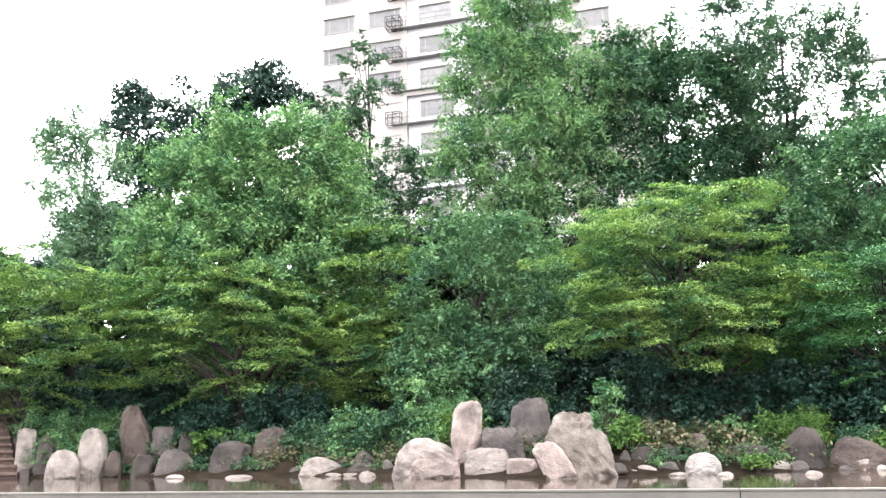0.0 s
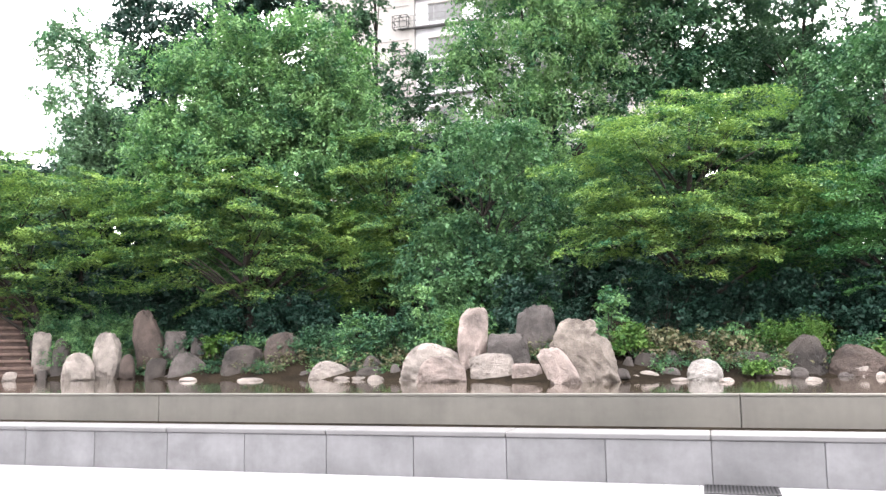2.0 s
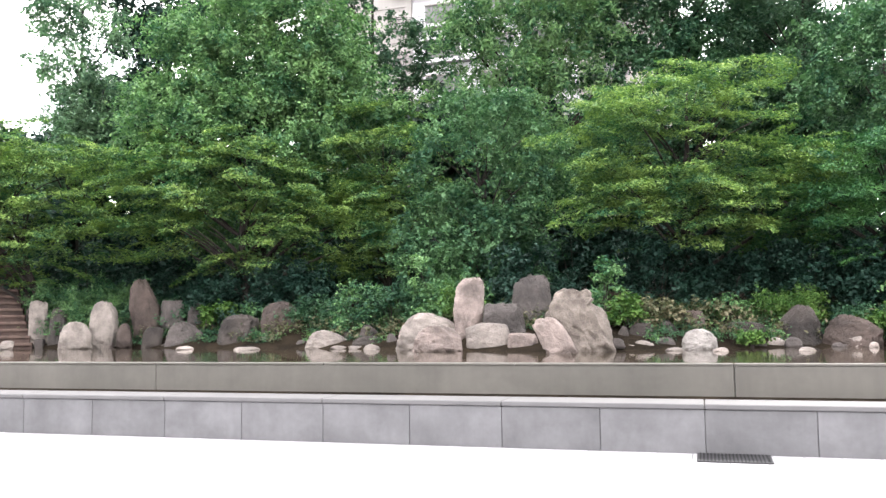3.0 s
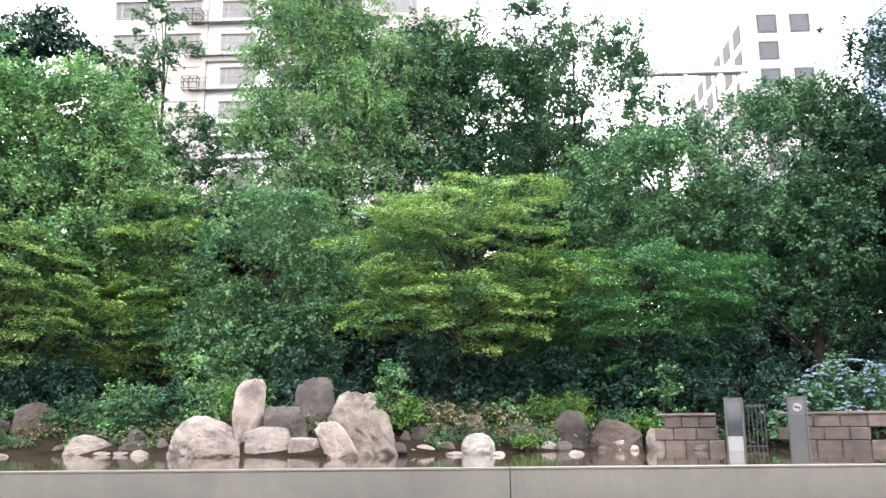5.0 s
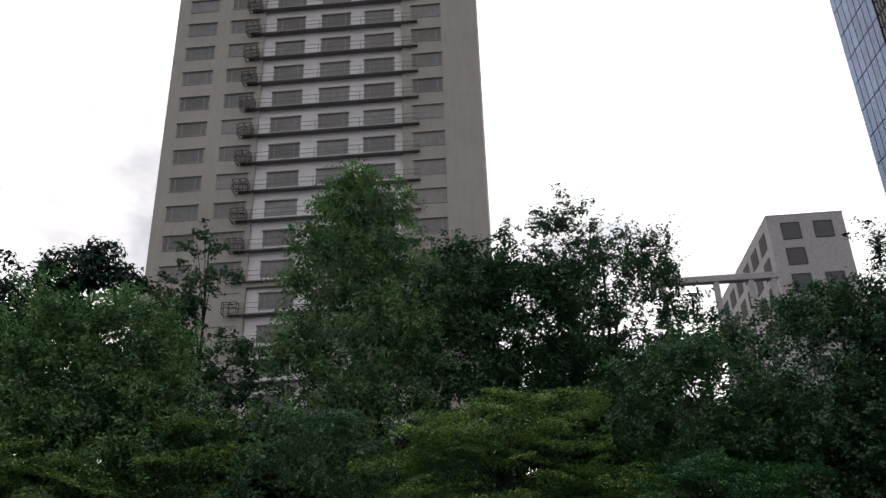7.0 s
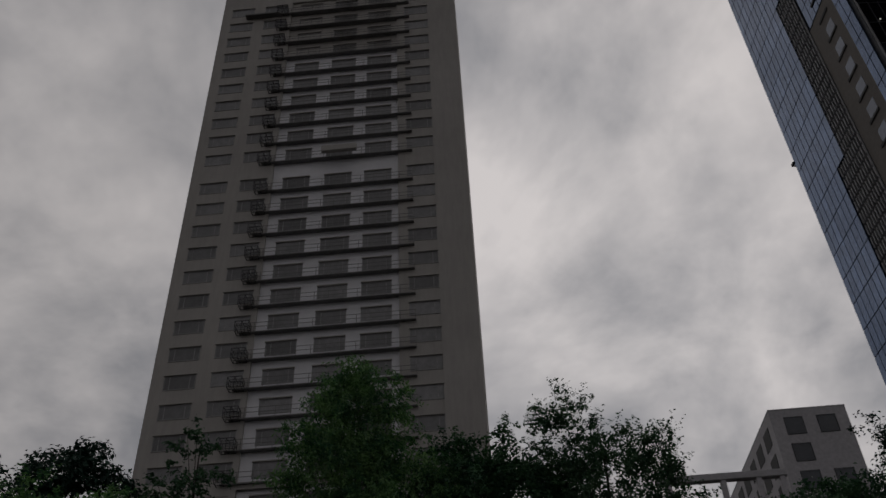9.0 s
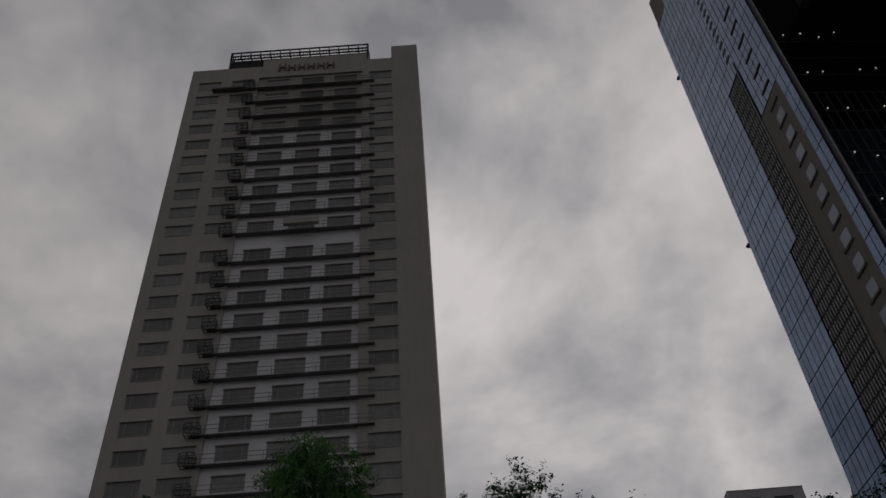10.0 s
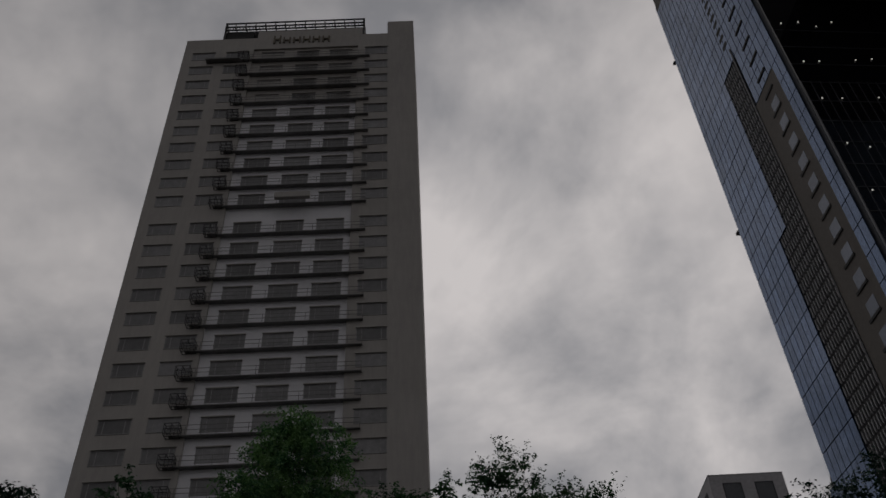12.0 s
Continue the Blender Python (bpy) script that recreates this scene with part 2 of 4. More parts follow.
# ---- mesh helpers ----
def link_bm(name, bm, mat, parent=None, label="", smooth=False):
    me = bpy.data.meshes.new(name)
    bm.to_mesh(me)
    bm.free()
    me.materials.append(mat)
    if smooth:
        me.shade_smooth()
    ob = new(name, me)
    if parent:
        ob.parent = parent
    return tagged(ob, label)


def part(name, bm, mat, parent, label="", smooth=False):
    return link_bm(name, bm, mat, parent, label, smooth)


def piece(name, mesh, parent, x, y, z):
    """One of many alike pieces on a shared mesh."""
    ob = new(name, mesh)
    ob.parent = parent
    ob.location = (x, y, z)
    return ob


def ring(x0, x1, z0, z1, t, y0, y1):
    """A rectangular frame of bar width t, as one closed mesh."""
    bm = bmesh.new()
    out = [(x0 - t, z0 - t), (x1 + t, z0 - t), (x1 + t, z1 + t), (x0 - t, z1 + t)]
    inn = [(x0, z0), (x1, z0), (x1, z1), (x0, z1)]
    V = {(k, y): [bm.verts.new((x, y, z)) for x, z in pts] for k, pts in (("o", out), ("i", inn)) for y in (y0, y1)}
    for i in range(4):
        j = (i + 1) % 4
        bm.faces.new((V["o", y0][i], V["o", y0][j], V["i", y0][j], V["i", y0][i]))
        bm.faces.new((V["o", y1][j], V["o", y1][i], V["i", y1][i], V["i", y1][j]))
        bm.faces.new((V["o", y0][j], V["o", y0][i], V["o", y1][i], V["o", y1][j]))
        bm.faces.new((V["i", y0][i], V["i", y0][j], V["i", y1][j], V["i", y1][i]))
    return bm


def add_box(bm, x0, x1, y0, y1, z0, z1, bevel=0.0):
    geo = bmesh.ops.create_cube(bm, size=1.0, matrix=Matrix.Translation(((x0 + x1) / 2, (y0 + y1) / 2, (z0 + z1) / 2)) @ Matrix.Diagonal((x1 - x0, y1 - y0, z1 - z0, 1)))
    if bevel:
        vs = set(geo["verts"])
        es = [e for e in bm.edges if e.verts[0] in vs and e.verts[1] in vs]
        bmesh.ops.bevel(bm, geom=es, offset=bevel, segments=1, affect="EDGES")
    return bm


def box(x0, x1, y0, y1, z0, z1, bevel=0.0):
    return add_box(bmesh.new(), x0, x1, y0, y1, z0, z1, bevel)


def mesh_of(name, bm, mat):
    me = bpy.data.meshes.new(name)
    bm.to_mesh(me)
    bm.free()
    me.materials.append(mat)
    return me


def tube(bm, pts, radii, sides=6):
    """A tapered tube along pts."""
    rings = []
    for i, (p, r) in enumerate(zip(pts, radii)):
        d = (pts[min(i + 1, len(pts) - 1)] - pts[max(i - 1, 0)]).normalized()
        a = d.cross(Vector((0.3, 0.9, 0.1))).normalized()
        b = d.cross(a)
        rings.append([bm.verts.new(p + (a * math.cos(2 * math.pi * k / sides) + b * math.sin(2 * math.pi * k / sides)) * r) for k in range(sides)])
    for lo, hi in zip(rings, rings[1:]):
        for k in range(sides):
            bm.faces.new((lo[k], lo[(k + 1) % sides], hi[(k + 1) % sides], hi[k]))
    bm.faces.new(rings[-1])
    return bm


def empty(name, m, label="", category="", group="", kind=""):
    ob = new(name)
    ob.empty_display_size = 0.2
    ob.matrix_world = m
    return tagged(ob, label, category, group, kind)


# ---- ground, walls, water ----
TURN = -16.6                       # the plaza's grid against the first view
WF = pose(0, 11.1, 0, 0, 0, TURN)  # origin at the foot of the front wall
WATER = 0.785


def shore_y(u):
    """Where the far bank starts, in the plaza's grid."""
    return float(np.interp(u, [-30, -22, -13, -7, -2.5, 0.5, 4, 7, 10, 30], [16.0, 15.4, 14.5, 13.4, 11.3, 11.0, 12.9, 13.8, 14.3, 14.7]))


def bank_z(u, v):
    d = v - shore_y(u)
    return float(np.interp(d, [-3.0, -1.0, -0.5, 0.3, 1.0, 3.0, 9.0, 40.0], [0.25, 0.50, 0.76, 0.98, 1.25, 1.75, 2.5, 2.7]))


def bank_at(x, y):
    p = WF.inverted() @ Vector((x, y, 0))
    return bank_z(p.x, p.y)


def make_ground():
    bm = bmesh.new()
    us = [-2500, -600, -150, -60] + [-40 + 1.0 * i for i in range(91)] + [70, 150, 600, 2500]
    vs = [-2500, -600, -100, -0.6] + [4.7 + 0.5 * i for i in range(70)] + [60, 150, 600, 2500]
    grid = []
    for v in vs:
        row = []
        for u in us:
            if v < 4.6:
                z = -0.06
            else:
                z = bank_z(u, v) + 0.14 * noise.noise(Vector((u * 0.5, v * 0.5, 0)))
                if v < shore_y(u) - 2:
                    z = 0.25
            row.append(bm.verts.new((u, v, z)))
        grid.append(row)
    for a, b in zip(grid, grid[1:]):
        for i in range(len(us) - 1):
            bm.faces.new((a[i], a[i + 1], b[i + 1], b[i]))
    ob = link_bm("ground", bm, MAT["earth"], smooth=True)
    ob.matrix_world = WF
    tagged(ob, "dark earth bank with leaf litter under the trees", "ground", kind="structure")


make_ground()

water_mat = bpy.data.materials.new("pond_water")
water_mat.use_nodes = True
_b = water_mat.node_tree.nodes["Principled BSDF"]
_b.inputs["Base Color"].default_value = (0.045, 0.035, 0.025, 1)
_b.inputs["Roughness"].default_value = 0.04
_n = water_mat.node_tree.nodes.new("ShaderNodeTexNoise")
_n.inputs["Scale"].default_value = 3.5
_n.inputs["Detail"].default_value = 3
_t = water_mat.node_tree.nodes.new("ShaderNodeTexCoord")
_u = water_mat.node_tree.nodes.new("ShaderNodeBump")
_u.inputs["Strength"].default_value, _u.inputs["Distance"].default_value = 0.12, 0.02
water_mat.node_tree.links.new(_t.outputs["Object"], _n.inputs["Vector"])
water_mat.node_tree.links.new(_n.outputs["Fac"], _u.inputs["Height"])
water_mat.node_tree.links.new(_u.outputs[0], _b.inputs["Normal"])

wb = bmesh.new()
wv = [wb.verts.new(p) for p in ((-45, 4.72, 0), (34, 4.72, 0), (34, 19, 0), (-45, 19, 0))]
wb.faces.new(wv)
water = link_bm("water", wb, water_mat)
water.matrix_world = WF @ pose(0, 0, WATER)
tagged(water, "shallow still brown pond water reflecting the stones", "water", kind="structure")

front_wall = empty("wall_front", WF, "low grey stone-panelled seat wall with pale cap", "wall", kind="structure")
part("core", box(-40, 30, 0.03, 0.6, -0.1, 0.5), MAT["joint"], front_wall)
pond_wall = empty("wall_pond", WF @ pose(0, 4.69, 0), "wet stained concrete wall holding the pond", "wall", kind="structure")
trough = link_bm("trough_floor", box(-40, 30, 0.6, 4.69, -0.1, 0.02), MAT["pondwall"])
trough.matrix_world = WF
tagged(trough, "wet concrete channel between the two walls", "channel", kind="structure")
for i in range(-4, 4):
    x0 = 3.64 + i * 11.25
    part("panel", box(x0 + 0.006, x0 + 11.244, 0, 0.4, -0.1, 0.765, 0.01), MAT["pondwall"], pond_wall)
    for k in range(3):
        part("coping", box(x0 + 3.75 * k + 0.006, x0 + 3.75 * k + 3.744, -0.015, 0.30, 0.765, 0.80, 0.006), MAT["pondwall"], pond_wall)

# ---- hotel tower ----
FLOORS = [36.51 + 3.275 * i for i in range(-6, 12)] + [77.18 + 3.265 * i for i in range(0, 10)]


def tower():
    t = empty("hotel_tower", pose(-12.34, 79.2, 0, 0, 0, TURN + 0.3), "tall pale hotel tower with steel galleries on every floor", "building")
    # body in pieces so that the middle bay lies back
    part("wall", box(0, 10.0, 0, 12, 0, 110.1), MAT["tower"], t)
    part("wall", box(25.0, 29.3, 0, 12, 0, 110.1), MAT["tower"], t)
    part("bay_wall", box(10.0, 25.0, 0.3, 12, 0, 95.6), MAT["tower_bay"], t, "whiter recessed middle bay")
    part("upper_bay_wall", box(10.0, 25.0, 0.28, 12, 95.6, 107.3), MAT["tower"], t)
    part("parapet", box(10.0, 25.0, 0.0, 12, 107.3, 110.1), MAT["tower"], t)
    part("corner_pier", box(29.3, 33.12, -0.2, 12, 0, 112.8), MAT["tower"], t, "blank corner pier rising above the roof")
    part("plinth_band", box(-0.35, 29.3, -0.12, 0.0, 33.9, 34.6), MAT["tower"], t)
    part("lower_wing", box(-0.6, 10.0, -0.12, 11, 0, 33.9), MAT["tower"], t)
    part("roof_crown", box(5.3, 9.5, 0.5, 8, 110.1, 112.4), MAT["soffit"], t)
    part("sign_board", box(10.2, 25.9, 0.25, 1.2, 110.1, 112.1), MAT["tower"], t)
    # roof cradle rail frame
    fr = bmesh.new()
    for z in (112.6, 113.4, 114.3):
        add_box(fr, 5.1, 25.9, 0.1, 0.3, z, z + 0.16)
        add_box(fr, 5.1, 25.9, 3.0, 3.2, z, z + 0.16)
    for i in range(15):
        x = 5.1 + i * 20.64 / 14
        add_box(fr, x, x + 0.16, 0.1, 3.2, 113.4, 113.55)
        add_box(fr, x, x + 0.14, 0.1, 0.24, 112.6, 114.4)
        add_box(fr, x, x + 0.22, 2.2, 2.45, 110.1, 113.4)
    for i in range(42):
        x = 5.3 + i * 0.49
        add_box(fr, x, x + 0.09, 0.12, 0.2, 112.6, 113.45)
    add_box(fr, 5.1, 25.9, 1.5, 1.75, 113.6, 114.2)
    for x in (5.1, 25.6):
        add_box(fr, x, x + 0.3, 0.2, 0.5, 110.1, 114.3)
        add_box(fr, x, x + 0.2, 0.2, 3.1, 114.2, 114.36)
    part("roof_rail", fr, MAT["iron"], t, "dark steel frame on the roof")
    part("roof_soffit", box(5.2, 25.8, 1.3, 3.2, 112.2, 113.3), MAT["soffit"], t)
    # lettering becomes a plain row of bronze bars
    for i in range(6):
        u0 = 12.7 + i * 1.42
        hgt = 1.75 if i == 0 else 1.35
        bm = box(u0, u0 + 0.22, -0.2, -0.02, 108.5, 108.5 + hgt)
        add_box(bm, u0 + 0.85, u0 + 1.07, -0.2, -0.02, 108.5, 108.5 + hgt)
        add_box(bm, u0 + 0.22, u0 + 0.85, -0.2, -0.02, 108.5 + hgt * 0.42, 108.5 + hgt * 0.58)
        part("sign_mark", bm, MAT["bronze"], t, "bronze sign mark")
    # windows: a frame, a pane and two mullions in each
    w, h, sill = 3.05, 1.42, 1.95
    frame_mesh = mesh_of("window", ring(0, w, 0, h, 0.09, -0.05, 0.28), MAT["window_frame"])
    pane_mesh = mesh_of("pane", box(0, w, -0.02, 0.2, 0, h), MAT["window"])
    bar_mesh = mesh_of("mullion", box(0, 0.09, -0.045, 0.1, 0, h), MAT["window_frame"])
    hood_mesh = mesh_of("hood", box(-0.12, w + 0.12, -0.2, 0.05, h + 0.1, h + 0.2), MAT["tower"])
    for z in FLOORS:
        for u, y in ((1.35, 0), (6.15, 0), (11.2, 0.3), (16.2, 0.3), (20.95, 0.3), (26.05, 0)):
            win = piece("window", frame_mesh, t, u + 0.1, y, z - h)
            piece("pane", pane_mesh, win, 0, 0, 0)
            piece("mullion", bar_mesh, win, 0.45, 0, 0)
            piece("mullion", bar_mesh, win, w - 0.54, 0, 0)
            piece("hood", hood_mesh, win, 0, 0, 0)
    # galleries: a thin deck, rails and posts
    deck = mesh_of("gallery", box(8.5, 26.75, -0.42, 0.27, -0.22, -0.14), MAT["balcony"])
    rail = mesh_of("rail", box(8.5, 26.75, -0.42, -0.38, 0, 0.04), MAT["balcony"])
    post = mesh_of("post", box(0, 0.05, -0.42, -0.38, -0.14, 0.95), MAT["balcony"])
    cb = box(8.2, 9.6, -1.1, -0.02, -0.3, 0.8)
    bmesh.ops.subdivide_edges(cb, edges=cb.edges[:], cuts=1, use_grid_fill=True)
    bmesh.ops.wireframe(cb, faces=cb.faces[:], thickness=0.075, use_replace=True, use_even_offset=True)
    cage = mesh_of("ladder_cage", cb, MAT["iron"])
    for k, z in enumerate(FLOORS):
        g = piece("gallery", deck, t, 0, 0, z - sill)
        for zz in (0.4, 0.9):
            piece("rail", rail, g, 0, 0, zz)
        for i in range(13):
            piece("post", post, g, 8.5 + i * 18.2 / 12, 0, 0)
        piece("ladder_cage", cage, g, 0, 0, 0)
    part("gallery_end", box(3.6, 8.5, -0.8, 0, FLOORS[-1] - sill - 0.35, FLOORS[-1] - sill - 0.1), MAT["balcony"], t)
    # cleaning cradle hanging on the bay
    cr = box(16.0, 20.2, -1.5, -0.96, 75.0, 75.9, 0.05)
    part("cleaning_cradle", cr, MAT["tower"], t, "grey window-cleaning cradle")


tower()


# ---- glass skyscraper ----
def skyscraper():
    # local x runs along the face from the far corner to the near one, local y goes into the building
    s = empty("glass_skyscraper", Matrix.Translation((83.2, 91.1, 0)) @ Matrix(((-0.208, 0.978, 0, 0), (-0.978, -0.208, 0, 0), (0, 0, 1, 0), (0, 0, 0, 1))),
              "glass curtain-wall skyscraper with louvre band and stone strip", "skyscraper")
    LEN = 30.2
    bm = bmesh.new()
    prof = [(0, 58), (0, 173), (3.0, 182), (LEN, 182), (LEN, 0), (-5.0, 0), (-5.0, 45)]
    f = [bm.verts.new((x, 0.35, z)) for x, z in prof]
    k = [bm.verts.new((x, 40, z)) for x, z in prof]
    bm.faces.new(f)
    bm.faces.new(list(reversed(k)))
    for i in range(len(prof)):
        j = (i + 1) % len(prof)
        bm.faces.new((f[j], f[i], k[i], k[j]))
    bmesh.ops.recalc_face_normals(bm, faces=bm.faces)
    part("core", bm, MAT["mullion"], s)
    # zones along the face: glass, louvres, stone strip with windows, glass edge
    fh, fw = 4.55, 1.48

    def left_at(z):
        return float(np.interp(z, [0, 45, 58, 173, 182], [-5.0, -5.0, 0, 0, 3.0]))

    pane = mesh_of("glass_pane", box(0.08, fw - 0.08, 0, 0.2, 0.09, fh - 0.09), MAT["glasswall"])
    rest = bmesh.new()
    count = 0
    nz = int(182 / fh)
    for iz in range(nz):
        z = iz * fh
        for ix in range(-4, 20):
            x = ix * fw
            if x < left_at(z + fh / 2) - 0.3 or x + fw > LEN:
                continue
            lou = (10.3 if z < 89 else 13.0) < x + fw / 2 < 18.9
            stone = 18.9 <= x + fw / 2 < 26.8
            if z < 127 and lou and z > 10:
                continue
            if z < 110 and stone:
                continue
            if count < 290 and 60 < z < 160 and ix < 10:
                piece("glass_pane", pane, s, x, 0, z)
                count += 1
            else:
                add_box(rest, x + 0.08, x + fw - 0.08, 0, 0.2, z + 0.09, z + fh - 0.09)
    tagged(part("glass_panes", rest, MAT["glasswall"], s), kind="stuff")
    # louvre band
    # added black sheets put the shade between the louvre bars
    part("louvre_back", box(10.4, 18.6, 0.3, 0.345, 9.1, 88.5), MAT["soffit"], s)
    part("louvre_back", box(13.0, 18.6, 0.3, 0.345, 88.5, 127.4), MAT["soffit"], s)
    lb = bmesh.new()
    for iz in range(2, 28):
        z = iz * fh
        x = 10.75 if z < 89 else 13.1
        while x < 18.5:
            add_box(lb, x, x + 0.15, 0.05, 0.3, z + 0.25, z + fh / 2 - 0.25)
            add_box(lb, x, x + 0.15, 0.05, 0.3, z + fh / 2 + 0.2, z + fh - 0.25)
            x += 0.74
    tagged(part("louvres", lb, MAT["louver"], s, "pale vertical louvre bars"), kind="stuff")
    part("band_edge", box(18.6, 18.9, -0.12, 0.3, 8, 130), MAT["mullion"], s)
    part("stone_strip", box(18.9, 26.8, 0.0, 0.34, 6, 113.5), MAT["brownpanel"], s, "brown stone-clad strip")
    sq = mesh_of("strip_window", box(0, 2.3, -0.03, 0.2, 0, 2.2), MAT["strip_glass"])
    fin = mesh_of("sill_slot", box(0, 3.1, -0.16, 0.2, 0, 0.42), MAT["soffit"])
    for iz in range(2, 31):
        z = 65.65 + (iz - 14) * fh
        if z < 108:
            piece("strip_window", sq, s, 22.6, 0, z + 0.5)
        piece("sill_slot", fin, s, 22.0, 0, z)
    slot = mesh_of("slot_window", box(0, 1.8, -0.02, 0.2, 0, 0.95), MAT["soffit"])
    for iz in range(20):
        piece("slot_window", slot, s, 16.9, 0, 132.0 + iz * fh / 2)
    part("upper_cladding", box(0.4, 6.0, -0.02, 0.3, 171, 181.5), MAT["brownpanel"], s)
    for z in (102.4, 152.4):
        lamp = box(-0.9, 0, -0.2, 0.3, z, z + 0.5, 0.05)
        add_box(lamp, -0.25, 0.0, 0.0, 0.4, z - 0.6, z)
        part("marker_lamp", lamp, MAT["iron"], s, "small dark bracket lamp")
    # the court side: black upper glass holds the bridge's shadow and reflection as colour
    part("court_face", box(LEN, LEN + 0.4, 0.4, 60, 96, 182), MAT["shadow_glass"], s, "upper court face, bridge shadow and reflection put into its black glass")
    part("court_face", box(LEN, LEN + 0.4, 0.4, 60, 0, 96), MAT["court_glass"], s, "dark blue glass court face")
    mb = bmesh.new()
    for iz in range(0, 27):
        add_box(mb, LEN + 0.4, LEN + 0.5, 0.4, 60, iz * fh, iz * fh + 0.12)
    for iy in range(40):
        add_box(mb, LEN + 0.4, LEN + 0.5, 0.4 + iy * 1.48, 0.5 + iy * 1.48, 0, 105)
    tagged(part("court_mullions", mb, MAT["mullion"], s), kind="stuff")
    spot = bpy.data.materials.new("court_lamp_glow")
    spot.use_nodes = True
    spot.node_tree.nodes["Principled BSDF"].inputs["Emission Color"].default_value = (1, 0.95, 0.85, 1)
    spot.node_tree.nodes["Principled BSDF"].inputs["Emission Strength"].default_value = 2.5
    lm = mesh_of("court_lamp", box(0, 0.12, 0, 0.17, 0, 0.17), spot)
    lr = random.Random(9)
    for i in range(9):
        for k in range(7):
            if lr.random() < 0.55:
                piece("court_lamp", lm, s, LEN + 0.5, 2.0 + 2.9 * i + 0.6 * lr.random(), 60 + 9.9 * k + 1.5 * lr.random())
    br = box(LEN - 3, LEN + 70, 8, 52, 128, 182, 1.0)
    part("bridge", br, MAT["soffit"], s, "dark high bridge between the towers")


skyscraper()


# ---- office block and roof beam ----
def office_block():
    o = empty("office_block", pose(51.8, 73.6, 0, 0, 0, TURN), "pale grey office block with square dark windows", "building")
    part("wall", box(-0.3, 7.7, 0, 26, 0, 44.0), MAT["boxwall"], o)
    part("roof_edge", box(-0.33, 7.73, -0.03, 26.03, 44.0, 44.12), MAT["boxwall"], o)
    win = mesh_of("window", box(0, 1.75, -0.03, 0.2, 0, 1.75), MAT["office_glass"])
    fb = bmesh.new()
    for a in ((-0.12, 0, -0.12, 1.87), (1.75, 1.87, -0.12, 1.87), (0, 1.75, -0.12, 0), (0, 1.75, 1.75, 1.87)):
        add_box(fb, a[0], a[1], -0.06, 0.2, a[2], a[3])
    frm = mesh_of("window", fb, MAT["mullion"])
    for i in range(9):
        z = 41.25 - i * 3.0
        for x in (1.15, 4.55):
            if i == 1 and x > 4:
                continue
            wnd = piece("window", frm, o, x, 0, z)
            piece("pane", win, wnd, 0, 0, 0)
    side = mesh_of("side_window", box(-0.05, 0.2, 0, 2.4, 0, 2.0), MAT["soffit"])
    for i in range(9):
        for k in range(6):
            piece("side_window", side, o, -0.3, 1.6 + 3.9 * k, 40.9 - i * 3.0)
    b = empty("roof_beam", pose(37.2, 68.5, 0, 0, 0, TURN), "pale concrete roof beam on posts", "beam")
    part("beam", box(-2.5, 9.3, 0, 0.8, 33.1, 33.75, 0.05), MAT["boxwall"], b)
    for x in (-1.6, 3.3, 6.5, 8.6):
        part("post", box(x, x + 0.45, 0.1, 0.7, 0, 33.1), MAT["boxwall"], b)


office_block()


# ---- trees ----
def leaf_mesh(name, mat, pos, nrm, size, rng, slim=0.62, fold=0.25):
    """Folded leaves at pos, facing nrm: two triangles each, every leaf its own island."""
    n = len(pos)
    nrm = nrm / np.maximum(np.linalg.norm(nrm, axis=1, keepdims=True), 1e-6)
    rnd = rng.normal(size=(n, 3))
    a = np.cross(nrm, rnd)
    a /= np.maximum(np.linalg.norm(a, axis=1, keepdims=True), 1e-6)
    b = np.cross(nrm, a)
    s = size[:, None]
    v = np.empty((n, 4, 3), np.float32)
    v[:, 0] = pos - a * s * 0.5
    v[:, 1] = pos + b * s * slim * 0.5 + nrm * s * fold * 0.5
    v[:, 2] = pos + a * s * 0.5 - nrm * s * 0.12
    v[:, 3] = pos - b * s * slim * 0.5 + nrm * s * fold * 0.5
    tri = (np.arange(n)[:, None] * 4 + np.array([0, 1, 2, 0, 2, 3])[None]).astype(np.int32).ravel()
    me = bpy.data.meshes.new(name)
    me.vertices.add(n * 4)
    me.vertices.foreach_set("co", v.ravel())
    me.loops.add(n * 6)
    me.loops.foreach_set("vertex_index", tri)
    me.polygons.add(n * 2)
    me.polygons.foreach_set("loop_start", np.arange(0, n * 6, 3, dtype=np.int32))
    me.update(calc_edges=True)
    me.materials.append(mat)
    return me


